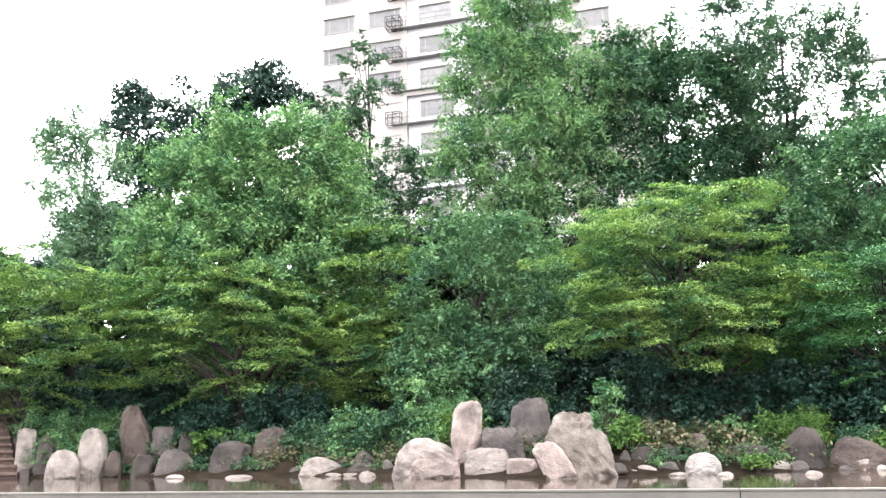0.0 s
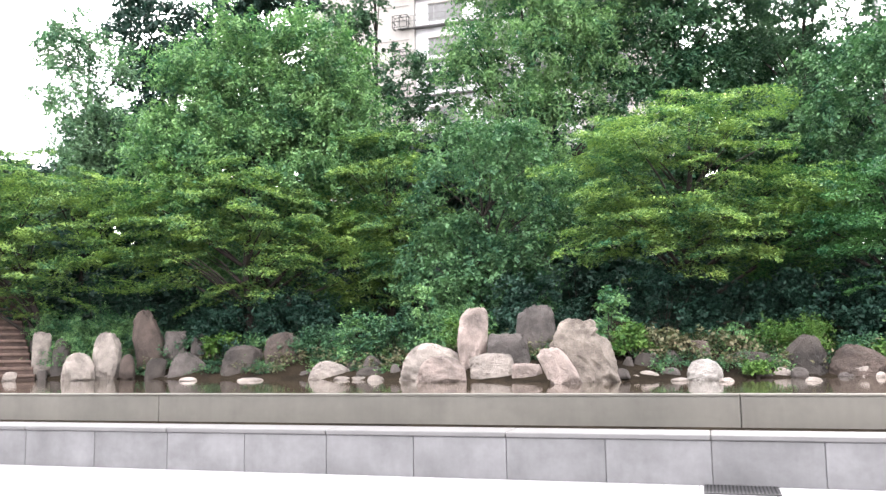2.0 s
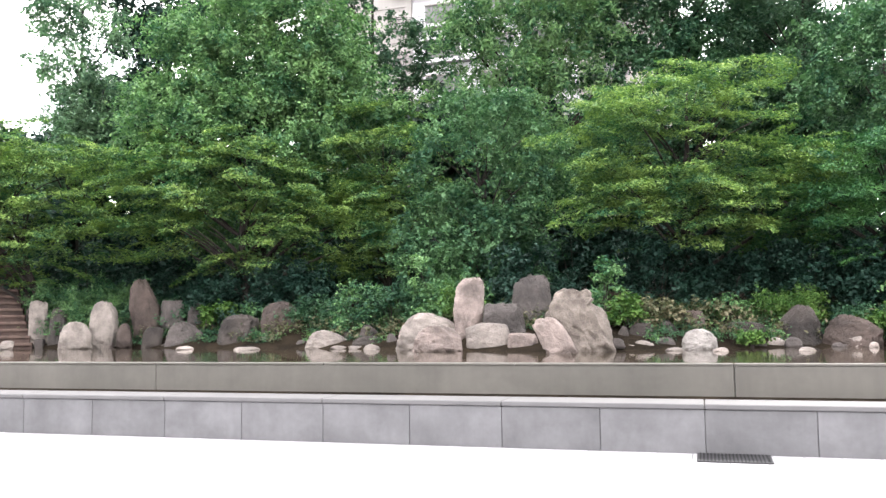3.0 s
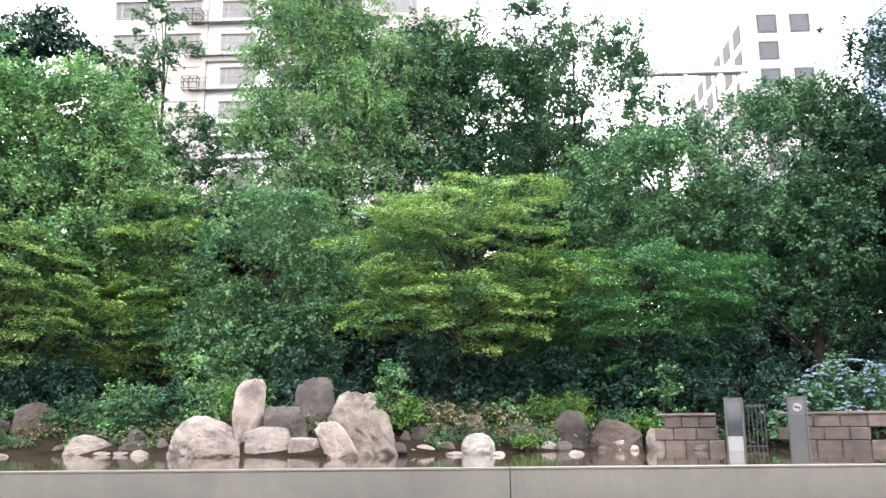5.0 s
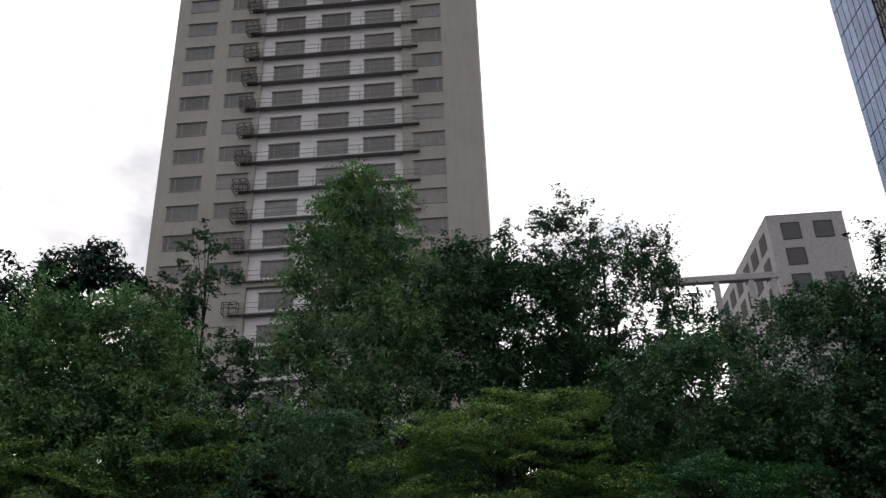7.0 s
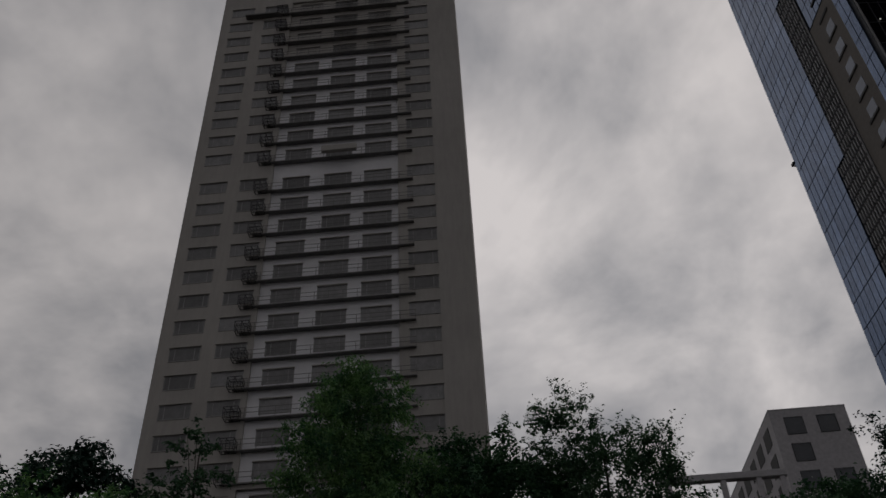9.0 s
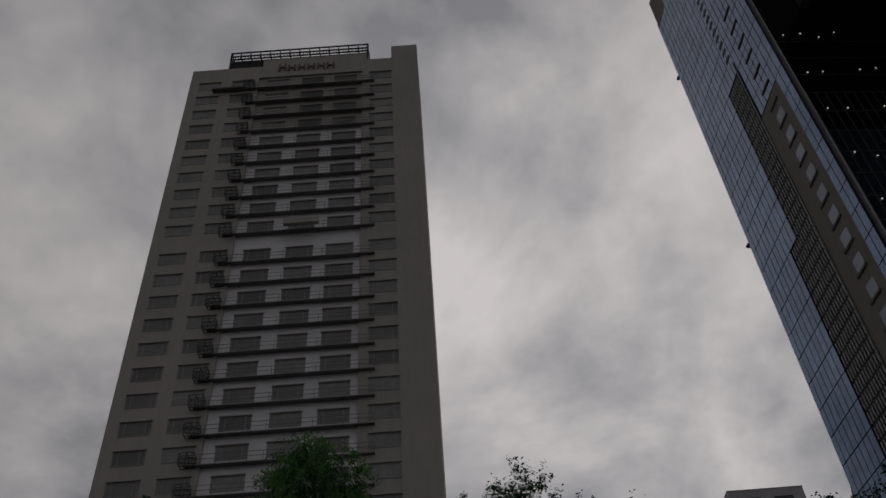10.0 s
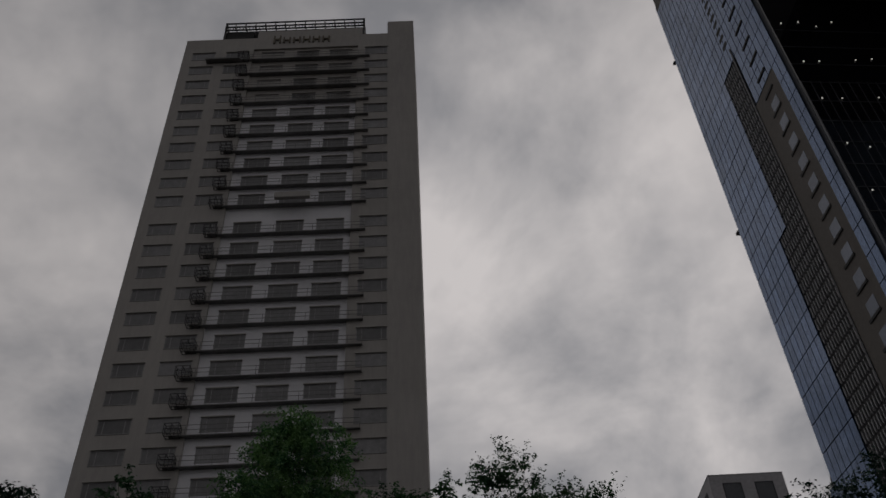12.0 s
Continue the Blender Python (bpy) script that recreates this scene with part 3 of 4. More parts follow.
def crown_leaves(rng, clumps, style, per, leaf):
    """Leaf places, facings and sizes for clumps (centre, radius)."""
    P, Q, S = [], [], []
    for c, r in clumps:
        n = max(6, int(per * r * r))
        d = rng.normal(size=(n, 3))
        d /= np.linalg.norm(d, axis=1, keepdims=True)
        if style == "maple":
            # long flat sprays that point away from the trunk and droop at their tips
            way = math.atan2(c[1], c[0]) + rng.normal() * 0.5
            f = rng.random(n) ** 0.8
            side = (rng.random(n) * 2 - 1) * (0.10 + 0.62 * np.sin(np.pi * np.minimum(f * 0.9 + 0.1, 1)))
            up = -0.26 * f ** 2 + rng.normal(size=n) * 0.045 - 0.16 * np.abs(side)
            lx, ly = f * 1.9 - 0.75, side
            up = up + lx * rng.normal() * 0.15 + ly * rng.normal() * 0.16
            x = np.stack([lx * math.cos(way) - ly * math.sin(way), lx * math.sin(way) + ly * math.cos(way), up + 0.15], 1) * r * 1.15
            nn = np.stack([0.4 * f * math.cos(way), 0.4 * f * math.sin(way), np.ones(n)], 1) + rng.normal(size=(n, 3)) * 0.28
        elif style in ("twig", "hang", "upright"):
            # leaves strung along twigs that leave the clump's heart, arch over and hang or stand
            m = 11
            tw = rng.normal(size=(m, 3))
            tw /= np.linalg.norm(tw, axis=1, keepdims=True)
            tw[:, 2] = tw[:, 2] * 0.75 + {"twig": 0.22, "hang": 0.2, "upright": 0.75}[style]
            ln = r * (0.65 + 0.75 * rng.random(m))
            sag = {"twig": 0.3, "hang": 0.85, "upright": 0.05}[style]
            k = rng.integers(0, m, n)
            f = 0.12 + 0.88 * rng.random(n) ** 0.8
            x = tw[k] * (f * ln[k])[:, None] + rng.normal(size=(n, 3)) * (0.13 * r * (1.15 - 0.6 * f))[:, None]
            x[:, 2] -= sag * f ** 2 * ln[k]
            nn = tw[k] * 0.45 + np.array([0, 0, 0.75 if style != "hang" else 0.3]) + rng.normal(size=(n, 3)) * 0.5
        else:
            rad = (0.62 + 0.38 * rng.random(n) ** 0.6)[:, None]
            d[:, 2] = np.where(d[:, 2] < -0.12, -d[:, 2], d[:, 2])
            x = d * rad * np.array([1, 1, 0.8]) * r * (0.8 + 0.4 * rng.random((n, 1)) ** 2)
            nn = d * 0.8 + np.array([0, 0, 0.5]) + rng.normal(size=(n, 3)) * 0.5
        P.append(np.asarray(c) + x)
        Q.append(nn)
        S.append(leaf * (0.6 + 0.8 * rng.random(n)))
    return np.concatenate(P), np.concatenate(Q), np.concatenate(S)


def tree(name, label, x, y, lobes, n_clumps, clump, leaf, per, mat, style="broad", trunk=0.18, seed=1, inner=0.5, lean=0.0, category="tree"):
    """lobes: (dx, dy, z, rx, ry, rz) ellipsoids of the crown in metres; clumps gather near their skins."""
    rng = np.random.default_rng(seed)
    z0 = bank_at(x, y) - 0.1
    t = empty(name, pose(x, y, z0), label, category)
    vol = np.array([l[3] * l[4] + l[3] * l[5] for l in lobes])
    pick = rng.choice(len(lobes), n_clumps, p=vol / vol.sum())
    clumps = []
    for i in pick:
        dx, dy, z, rx, ry, rz = lobes[i]
        d = rng.normal(size=3)
        d /= np.linalg.norm(d)
        if d[1] > 0.5:
            d[1] *= -1
        k = inner + (1.08 - inner) * rng.random() ** 0.6
        clumps.append((np.array([dx + d[0] * rx * k, dy + d[1] * ry * k, z - z0 + d[2] * rz * k]), clump * (0.6 + 0.8 * rng.random())))
    P, Q, S = crown_leaves(rng, clumps, style, per, leaf)
    me = leaf_mesh("crown", mat, P, Q, S, rng, {"hang": 0.36, "maple": 0.45, "upright": 0.5}.get(style, 0.58))
    cr = new("crown", me)
    cr.parent = t
    # trunk and limbs
    top = max(l[2] + 0.35 * l[5] for l in lobes) - z0
    low = min(l[2] - l[5] for l in lobes) - z0
    ax = sum(l[0] for l in lobes) / len(lobes)
    ay = sum(l[1] for l in lobes) / len(lobes)
    pts = []
    for i in range(9):
        f = i / 8
        pts.append(Vector((ax * f + 0.25 * noise.noise(Vector((seed, f * 3, 0))) + lean * f, ay * f + 0.25 * noise.noise(Vector((seed, f * 3, 5))), top * f)))
    part("trunk", tube(bmesh.new(), pts, [trunk * (1.25 - 1.1 * i / 8) for i in range(9)], 8), MAT["bark"], t, smooth=True)
    order = rng.permutation(len(clumps))[:26]
    for i in order:
        c = Vector(clumps[i][0])
        f = min(0.95, max(0.12, (c.z - 0.35 * (Vector((c.x, c.y)).length)) / top))
        f = max(f - 0.1, min(0.9, low / top * 0.8))
        a = pts[min(8, int(f * 8))]
        m1 = a.lerp(c, 0.5) + Vector((0, 0, 0.06 * (c - a).length))
        r = trunk * 0.42 * (1.1 - f)
        part("limb", tube(bmesh.new(), [a, m1, c], [r + 0.02, r * 0.6 + 0.012, 0.012], 5), MAT["bark"], t, smooth=True)
    return t


tree("broadleaf_tree", "large bright-green broadleaf tree with rounded crown", -7.4, 34.2, [(0, 0, 8.6, 5.3, 3.4, 4.8), (0.6, 0, 12.6, 3.6, 2.6, 3.2), (-2.4, 0, 11.3, 3.0, 2, 2.8), (3.0, 0, 9.8, 2.8, 2, 3.0)], 340, 1.02, 0.15, 275, LEAF["bright"], "twig", 0.24, 3, 0.45)
tree("maple_tree", "green maple with layered sprays over the pond bank", -7.4, 31.6, [(0, -0.6, 5.6, 5.3, 1.6, 2.1), (-3.2, 0, 6.6, 2.6, 1.5, 2.0), (3.0, -0.5, 4.9, 2.6, 1.3, 1.6), (0.5, 0, 7.2, 2.8, 1.5, 1.6)], 170, 0.82, 0.115, 380, LEAF["maple"], "maple", 0.16, 5)
tree("maple_tree", "low maple with fine yellow-green foliage by the steps", -15.0, 32.4, [(0, 0, 5.9, 3.0, 2.2, 3.0), (-1.8, 0, 6.9, 3.2, 2, 2.7), (-4, 0, 6.6, 3.4, 2, 3.2)], 230, 0.86, 0.12, 340, LEAF["maple"], "maple", 0.14, 6)
tree("magnolia_tree", "dark glossy evergreen tree with large leaves", -13.7, 41.7, [(0, 0, 17.6, 2.9, 2.4, 2.7), (0.6, 0, 13.0, 3.2, 2.2, 3.6)], 104, 0.92, 0.25, 150, LEAF["dark"], "broad", 0.2, 7)
tree("magnolia_tree", "dark rounded evergreen treetop behind the garden", -9.2, 43.0, [(0, 0, 19.3, 2.5, 2.2, 2.1), (0, 0, 15.0, 2.8, 2, 3.4)], 94, 0.9, 0.25, 150, LEAF["dark"], "broad", 0.2, 8)
tree("broadleaf_tree", "pale grey-green tree thin at the edge of its crown", -16.2, 38.2, [(0, 0, 13.0, 2.5, 2.0, 3.6), (0.6, 0, 9.6, 2.9, 2.2, 3.0), (-1.0, 0, 15.6, 1.6, 1.4, 1.5)], 175, 0.76, 0.17, 215, LEAF["silver"], "twig", 0.17, 9, 0.2)
tree("broadleaf_tree", "thin sparse tree with open crown against the tower", -3.3, 42.2, [(0, 0, 13.0, 3.2, 2.0, 3.8), (-0.6, 0, 18.4, 2.2, 1.6, 3.0), (-0.7, 0, 21.6, 1.1, 1.0, 1.8), (2.0, 0, 14.8, 1.9, 1.4, 2.8), (-1.9, 0, 17.0, 1.6, 1.4, 2.6)], 175, 0.56, 0.2, 250, LEAF["olive"], "twig", 0.16, 10, 0.1)
tree("broadleaf_tree", "tall full green tree with glossy drooping leaf tips", 4.0, 37.8, [(0.2, 0, 21.9, 2.5, 1.8, 2.6), (-0.8, 0, 19.4, 2.8, 2, 2.6), (0.9, 0, 17.2, 4.0, 2.4, 3.2), (-0.2, 0, 14.6, 4.1, 3.0, 3.2), (0.2, 0, 10.5, 4.2, 3.0, 4.0)], 390, 0.98, 0.2, 205, LEAF["bright"], "hang", 0.27, 11, 0.4)
tree("broadleaf_tree", "dense dark green tree behind the maple", 10.8, 38.6, [(0, 0, 16.6, 4.2, 2.8, 4.0), (-1.8, 0, 18.2, 2.4, 1.6, 2.4), (0.7, 0, 19.2, 2.2, 1.6, 2.4), (0, 0, 11.0, 4.4, 3.0, 4.0)], 225, 1.06, 0.185, 250, LEAF["broad"], "twig", 0.25, 12, 0.45)
tree("broadleaf_tree", "airy grey-green tree with feathery upright twigs", 15.8, 37.0, [(0, 0, 16.8, 4.1, 2.4, 3.4), (-1.4, 0, 20.2, 2.2, 1.2, 2.8), (2.4, 0, 19.0, 2.3, 1.3, 2.4), (0, 0, 11.0, 4.2, 2.6, 3.6)], 330, 0.72, 0.165, 235, LEAF["olive"], "upright", 0.17, 13, 0.15)
tree("broadleaf_tree", "green tree filling the edge of the wood", 20.0, 35.2, [(0, 0, 12.8, 3.4, 2.4, 3.2), (-0.8, 0, 15.2, 2.2, 1.6, 1.8), (0, 0, 8.0, 3.6, 2.4, 3.6)], 145, 0.95, 0.17, 260, LEAF["broad"], "twig", 0.17, 23, 0.45)
tree("broadleaf_tree", "dark dense tree filling the skyline behind the airy one", 15.2, 42.0, [(0, 0, 15.0, 4.8, 2.4, 4.0), (2.6, 0, 12.6, 3.6, 2.4, 3.4)], 136, 1.05, 0.2, 220, LEAF["broad"], "twig", 0.2, 24, 0.45)
tree("maple_tree", "wide yellow-green maple with flat layered sprays", 7.4, 26.6, [(0, -0.4, 6.2, 4.1, 2.0, 2.5), (0.8, 0, 8.1, 3.2, 1.8, 1.6), (-2.2, 0, 6.9, 2.0, 1.6, 1.8), (2.4, -0.4, 5.4, 2.0, 1.4, 1.6), (0, -0.8, 4.7, 3.4, 1.2, 1.0)], 210, 0.8, 0.105, 450, LEAF["maple"], "maple", 0.17, 14)
tree("broadleaf_tree", "blue-green small leafy tree in the middle of the bank", 1.5, 29.6, [(0, 0, 6.4, 2.8, 1.8, 3.2), (-0.4, -0.5, 3.8, 2.6, 1.4, 2.0)], 150, 0.72, 0.13, 430, LEAF["mid"], "twig", 0.14, 15)
tree("maple_tree", "light green maple between the larger trees", -2.0, 32.6, [(0, 0, 7.6, 2.4, 1.6, 2.8), (-0.6, -0.5, 5.2, 2.3, 1.2, 2.2)], 110, 0.82, 0.12, 380, LEAF["maple"], "maple", 0.12, 16)
tree("broadleaf_tree", "mid-green tree beside the path", 15.3, 29.6, [(0, 0, 9.4, 3.0, 2.2, 3.6), (0.4, 0, 5.8, 3.2, 2, 2.8)], 150, 0.86, 0.145, 340, LEAF["mid"], "twig", 0.17, 17)
tree("broadleaf_tree", "broad green tree over the hydrangeas", 21.2, 27.6, [(0, 0, 10.6, 4.2, 2.8, 3.8), (1.6, 0, 12.6, 2.6, 2, 2.4), (-0.6, 0, 7.4, 4.4, 2.6, 2.8)], 210, 1.0, 0.155, 300, LEAF["broad"], "twig", 0.2, 18)
tree("broadleaf_tree", "dark green tree at the edge of the garden", 25.8, 25.4, [(0, 0, 12.8, 4.2, 3, 4.6), (0, 0, 6.8, 4.4, 3, 3.4)], 180, 1.06, 0.165, 260, LEAF["dark"], "twig", 0.2, 19)
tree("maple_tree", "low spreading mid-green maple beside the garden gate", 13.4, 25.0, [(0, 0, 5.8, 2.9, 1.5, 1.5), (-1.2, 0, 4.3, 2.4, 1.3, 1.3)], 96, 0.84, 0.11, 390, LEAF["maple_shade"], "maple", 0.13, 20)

# ---- stones ----
ROCK_SEED = [0]


# silhouettes of the shaped stones: height, left and right, each a share of the whole
PROFILE = {
    "slope": ((0, 0, 1), (0.5, 0.07, 1), (0.8, 0.17, 0.78), (1, 0.33, 0.5)),
    "loaf": ((0, 0, 1), (0.5, 0.05, 0.98), (0.82, 0.16, 0.84), (1, 0.38, 0.62)),
    "upright": ((0, 0.04, 0.88), (0.4, 0, 0.96), (0.8, 0.1, 1), (0.94, 0.28, 0.94), (1, 0.5, 0.84)),
    "table": ((0, 0, 1), (0.75, 0.03, 0.9), (1, 0.07, 0.84)),
    "slab": ((0, 0.1, 1), (0.5, 0, 1), (0.82, 0.05, 0.95), (1, 0.28, 0.84)),
    "cleft": ((0, 0.02, 0.97), (0.5, 0.02, 1), (0.8, 0, 0.97), (1, 0.36, 0.88)),
    "lean": ((0, 0.28, 1), (0.4, 0.13, 0.86), (0.75, 0, 0.68), (0.93, 0.1, 0.54), (1, 0.24, 0.42)),
    "crag": ((0, 0.36, 1), (0.3, 0.22, 0.95), (0.56, 0, 0.89), (0.67, 0.04, 0.83), (0.71, 0.07, 0.73), (0.92, 0.15, 0.68), (1, 0.24, 0.6)),
    "fang": ((0, 0.14, 1), (0.45, 0, 0.86), (0.78, 0.03, 0.64), (0.94, 0.14, 0.5), (1, 0.26, 0.42)),
    "dome": ((0, 0.04, 0.96), (0.5, 0, 1), (0.8, 0.07, 0.94), (0.94, 0.2, 0.78), (1, 0.4, 0.6)),
    "facet": ((0, 0, 0.86), (0.55, 0.07, 0.96), (0.82, 0.16, 1), (1, 0.34, 0.78)),
    "hump": ((0, 0, 1), (0.55, 0.1, 0.93), (0.85, 0.34, 0.82), (1, 0.5, 0.72)),
}


def boulder(x, y, z, w, h, stone, label, form=None):
    """A weathered stone: a block worn round, cut by flat breaks, with lumps at two scales; form names its silhouette."""
    ROCK_SEED[0] += 1
    k = ROCK_SEED[0]
    rng = random.Random(k * 7 + 1)
    bm = bmesh.new()
    bmesh.ops.create_icosphere(bm, subdivisions=5 if w > 0.75 else (4 if w > 0.45 else 3), radius=1.0)
    prof = PROFILE[form or rng.choice(("loaf", "slope", "hump", "facet"))]
    hs, ls, rs = zip(*prof)
    cuts = [(Vector((0, -1, 0.12)).normalized(), 0.78), (Vector((rng.choice((-1, 1)) * 0.8, -0.6, 0.2)).normalized(), 0.98)]
    for _ in range(14):
        d = Vector((rng.gauss(0, 0.9), rng.gauss(-0.6, 0.7), rng.gauss(0.2, 0.7))).normalized()
        cuts.append((d, 0.86 + 0.3 * rng.random()))
    cracked = stone in ("tan", "grey")
    flip = form is None and rng.random() < 0.5
    for v in bm.verts:
        c = v.co.copy()
        c /= (abs(c.x) ** 9 + abs(c.y) ** 9 + abs(c.z) ** 9) ** (1 / 9)
        for d, o in cuts:
            e = c.dot(d) - o
            if e > 0:
                c -= d * e
        n = noise.noise(c * 1.1 + Vector((k * 3.1, 0, 0))) * 0.06 + noise.noise(c * 3.2 + Vector((0, k * 1.7, 0))) * 0.05
        n += abs(noise.noise(c * 3.4 + Vector((0, 0, k)))) * -0.16 + abs(noise.noise(c * 8 + Vector((k, k, 0)))) * -0.07
        n += noise.noise(c * 15 + Vector((k, 0, k))) * 0.024
        if cracked:
            n += 0.08 * noise.noise(Vector((c.x * 3.2, c.y * 3.2, c.z * 0.7 + 7))) - 0.11 * max(0, 0.25 - abs(noise.noise(Vector((c.x * 3.8 + k, 3, c.z * 1.1)))))
        v.co = c * (1 + n)
    zs = [v.co.z for v in bm.verts]
    z0, z1 = min(zs), max(zs)
    sink = 0.2 * h
    dep = min(w, max(0.5 * w, 0.8 * h)) * 0.5
    # spread every height to the full breadth, so that the silhouette rules
    bands = [[] for _ in range(15)]
    for v in bm.verts:
        bands[min(14, int(15 * (v.co.z - z0) / (z1 - z0)))].append(v.co.x)
    mids = [(b + 0.5) / 15 for b in range(15) if bands[b]]
    near = [min(b) for b in bands if b]
    far = [max(b) for b in bands if b]
    for v in bm.verts:
        f = (v.co.z - z0) / (z1 - z0)
        a, b = float(np.interp(f, mids, near)), float(np.interp(f, mids, far))
        g = min(1.04, max(-0.04, (v.co.x - a) / (b - a)))
        up = (f * (h + sink) - sink) / h
        lo, hi = float(np.interp(up, hs, ls)), float(np.interp(up, hs, rs))
        share = lo + (hi - lo) * g
        if flip:
            share = 1 - share
        v.co = Vector(((share - 0.5) * w * 1.02, v.co.y * dep * (1 - 0.25 * max(0, up)) + 0.15 * dep * max(0, up), up * h))
    ob = link_bm("boulder", bm, MAT[stone], smooth=True)
    ob.matrix_world = pose(x, y + dep * 0.5, z, 0, 0, -math.degrees(math.atan2(x, y)))
    tagged(ob, label, "boulder", "stones of the pond edge")


boulder(-12.44, 28.79, 0.78, 1.06, 0.94, "pale", "rounded pale granite boulder at the pond edge", "loaf")
boulder(-11.80, 29.56, 0.78, 0.96, 1.64, "pale", "tall pale upright granite stone with rounded top", "dome")
boulder(-10.59, 30.26, 1.37, 1.22, 1.85, "brown", "tall reddish-brown upright stone with pointed top", "fang")
boulder(-9.62, 30.28, 1.40, 0.89, 1.03, "grey", "grey block-shaped stone behind the shore stones", "table")
boulder(-8.68, 30.02, 1.38, 0.76, 1.00, "grey", "small rounded grey stone under the shrubs")
boulder(-10.95, 29.30, 0.89, 0.51, 0.75, "brown", "small brown stone at the waterline")
boulder(-9.96, 29.24, 0.84, 0.73, 0.65, "dark", "dark grey stone at the waterline")
boulder(-8.82, 28.92, 0.82, 1.25, 0.85, "grey", "low grey sloping shore stone", "slope")
boulder(-6.84, 28.25, 0.81, 1.40, 1.07, "dark", "large dark faceted boulder with pale top", "facet")
boulder(-5.50, 28.41, 0.91, 1.28, 1.39, "brown", "reddish-brown domed boulder half behind shrubs", "dome")
boulder(-5.97, 27.90, 0.82, 0.57, 0.34, "pale", "small pink-grey shore stone")
boulder(-3.63, 25.99, 0.78, 1.26, 0.56, "pale", "low pale boulder lying at the waterline", "slope")
boulder(-14.75, 31.11, 0.84, 0.72, 1.66, "pale", "square pale stone beside the steps", "table")
boulder(-14.03, 31.04, 0.84, 0.70, 1.40, "grey", "grey stone beside the steps")
boulder(-14.93, 29.31, 0.78, 0.45, 0.31, "pale", "small pale stone in the water")
boulder(-2.98, 26.32, 0.86, 0.51, 0.44, "dark", "dark stone under the shrubs")
boulder(-2.30, 25.68, 0.90, 0.64, 0.58, "dark", "dark rounded stone under the shrubs")
boulder(-0.45, 23.75, 0.84, 1.87, 0.97, "pale", "large pale sloping granite boulder", "slope")
boulder(-0.22, 22.33, 0.78, 1.29, 0.68, "pink", "pale pink rounded granite boulder in the water", "loaf")
boulder(1.10, 22.59, 0.78, 1.17, 0.73, "pale", "pale granite boulder with a flat slanting face", "cleft")
boulder(0.65, 23.53, 1.29, 0.86, 1.49, "pink", "tall pale upright granite stone, slightly leaning", "upright")
boulder(1.59, 22.99, 1.19, 1.19, 0.85, "grey", "flat-topped grey granite block", "table")
boulder(2.41, 23.72, 1.26, 1.11, 1.58, "grey", "tall grey upright stone with flat top", "slab")
boulder(2.00, 22.16, 0.84, 0.83, 0.40, "pink", "low flat pinkish stone", "table")
boulder(2.56, 20.14, 0.80, 1.04, 0.84, "pink", "pinkish leaning granite boulder", "lean")
boulder(3.30, 20.95, 0.76, 1.72, 1.60, "tan", "largest tan craggy boulder with pale broken top", "crag")
boulder(6.23, 21.20, 0.78, 0.87, 0.52, "white", "white lumpy boulder in the shallow water", "loaf")
boulder(6.68, 23.09, 1.02, 0.67, 0.75, "brown", "brown square upright stone", "table")
boulder(7.95, 22.91, 0.89, 1.82, 0.56, "dark", "long low dark grey stone", "loaf")
boulder(9.22, 22.44, 0.79, 1.26, 1.10, "dark", "large dark grey pointed boulder", "hump")
boulder(10.38, 21.97, 0.79, 1.43, 0.82, "brown", "broad rounded brown boulder", "slope")
boulder(11.39, 21.69, 0.78, 0.56, 0.59, "pale", "squared pale stone at the end of the masonry")
boulder(4.99, 21.75, 0.81, 0.59, 0.21, "pale", "small weathered stone at the water edge")
boulder(5.59, 21.96, 0.83, 0.50, 0.26, "grey", "small weathered stone at the water edge")
boulder(4.18, 21.16, 0.88, 0.40, 0.22, "grey", "small weathered stone at the water edge")
boulder(4.54, 21.58, 0.79, 0.33, 0.13, "pale", "small weathered stone at the water edge")
boulder(5.49, 20.74, 0.78, 0.41, 0.09, "pale", "small flat stone in the water")
boulder(6.37, 20.01, 0.78, 0.33, 0.10, "pale", "small flat stone in the water")
boulder(8.50, 22.21, 0.81, 0.44, 0.23, "pale", "small weathered stone at the water edge")
boulder(8.80, 21.90, 0.80, 0.42, 0.25, "grey", "small weathered stone at the water edge")
boulder(8.20, 19.61, 0.78, 0.37, 0.10, "pale", "small flat stone in the water")
boulder(10.05, 22.01, 0.79, 0.43, 0.14, "grey", "small weathered stone at the water edge")
boulder(10.36, 21.87, 0.79, 0.46, 0.27, "pale", "small weathered stone at the water edge")
boulder(10.55, 21.31, 0.78, 0.22, 0.14, "pale", "small weathered stone at the water edge")
boulder(-7.99, 26.40, 0.78, 0.53, 0.12, "pale", "small flat stone in the water")
boulder(-5.89, 25.52, 0.78, 0.77, 0.10, "pale", "small flat stone in the water")
boulder(-5.08, 27.50, 0.79, 0.30, 0.16, "pale", "small weathered stone at the water edge")
boulder(-3.16, 25.29, 0.78, 0.49, 0.11, "pale", "small flat stone in the water")
boulder(-2.62, 25.06, 0.78, 0.46, 0.10, "pale", "small flat stone in the water")
boulder(-2.09, 24.37, 0.78, 0.48, 0.16, "pale", "small weathered stone at the water edge")
boulder(-10.91, 29.46, 0.79, 0.33, 0.17, "grey", "small weathered stone at the water edge")
boulder(-9.35, 29.08, 0.80, 0.55, 0.15, "grey", "small weathered stone at the water edge")
boulder(-7.72, 28.36, 0.78, 0.43, 0.11, "pale", "small weathered stone at the water edge")
boulder(-2.26, 25.36, 0.81, 0.99, 0.35, "dark", "dark stone under the shrubs")
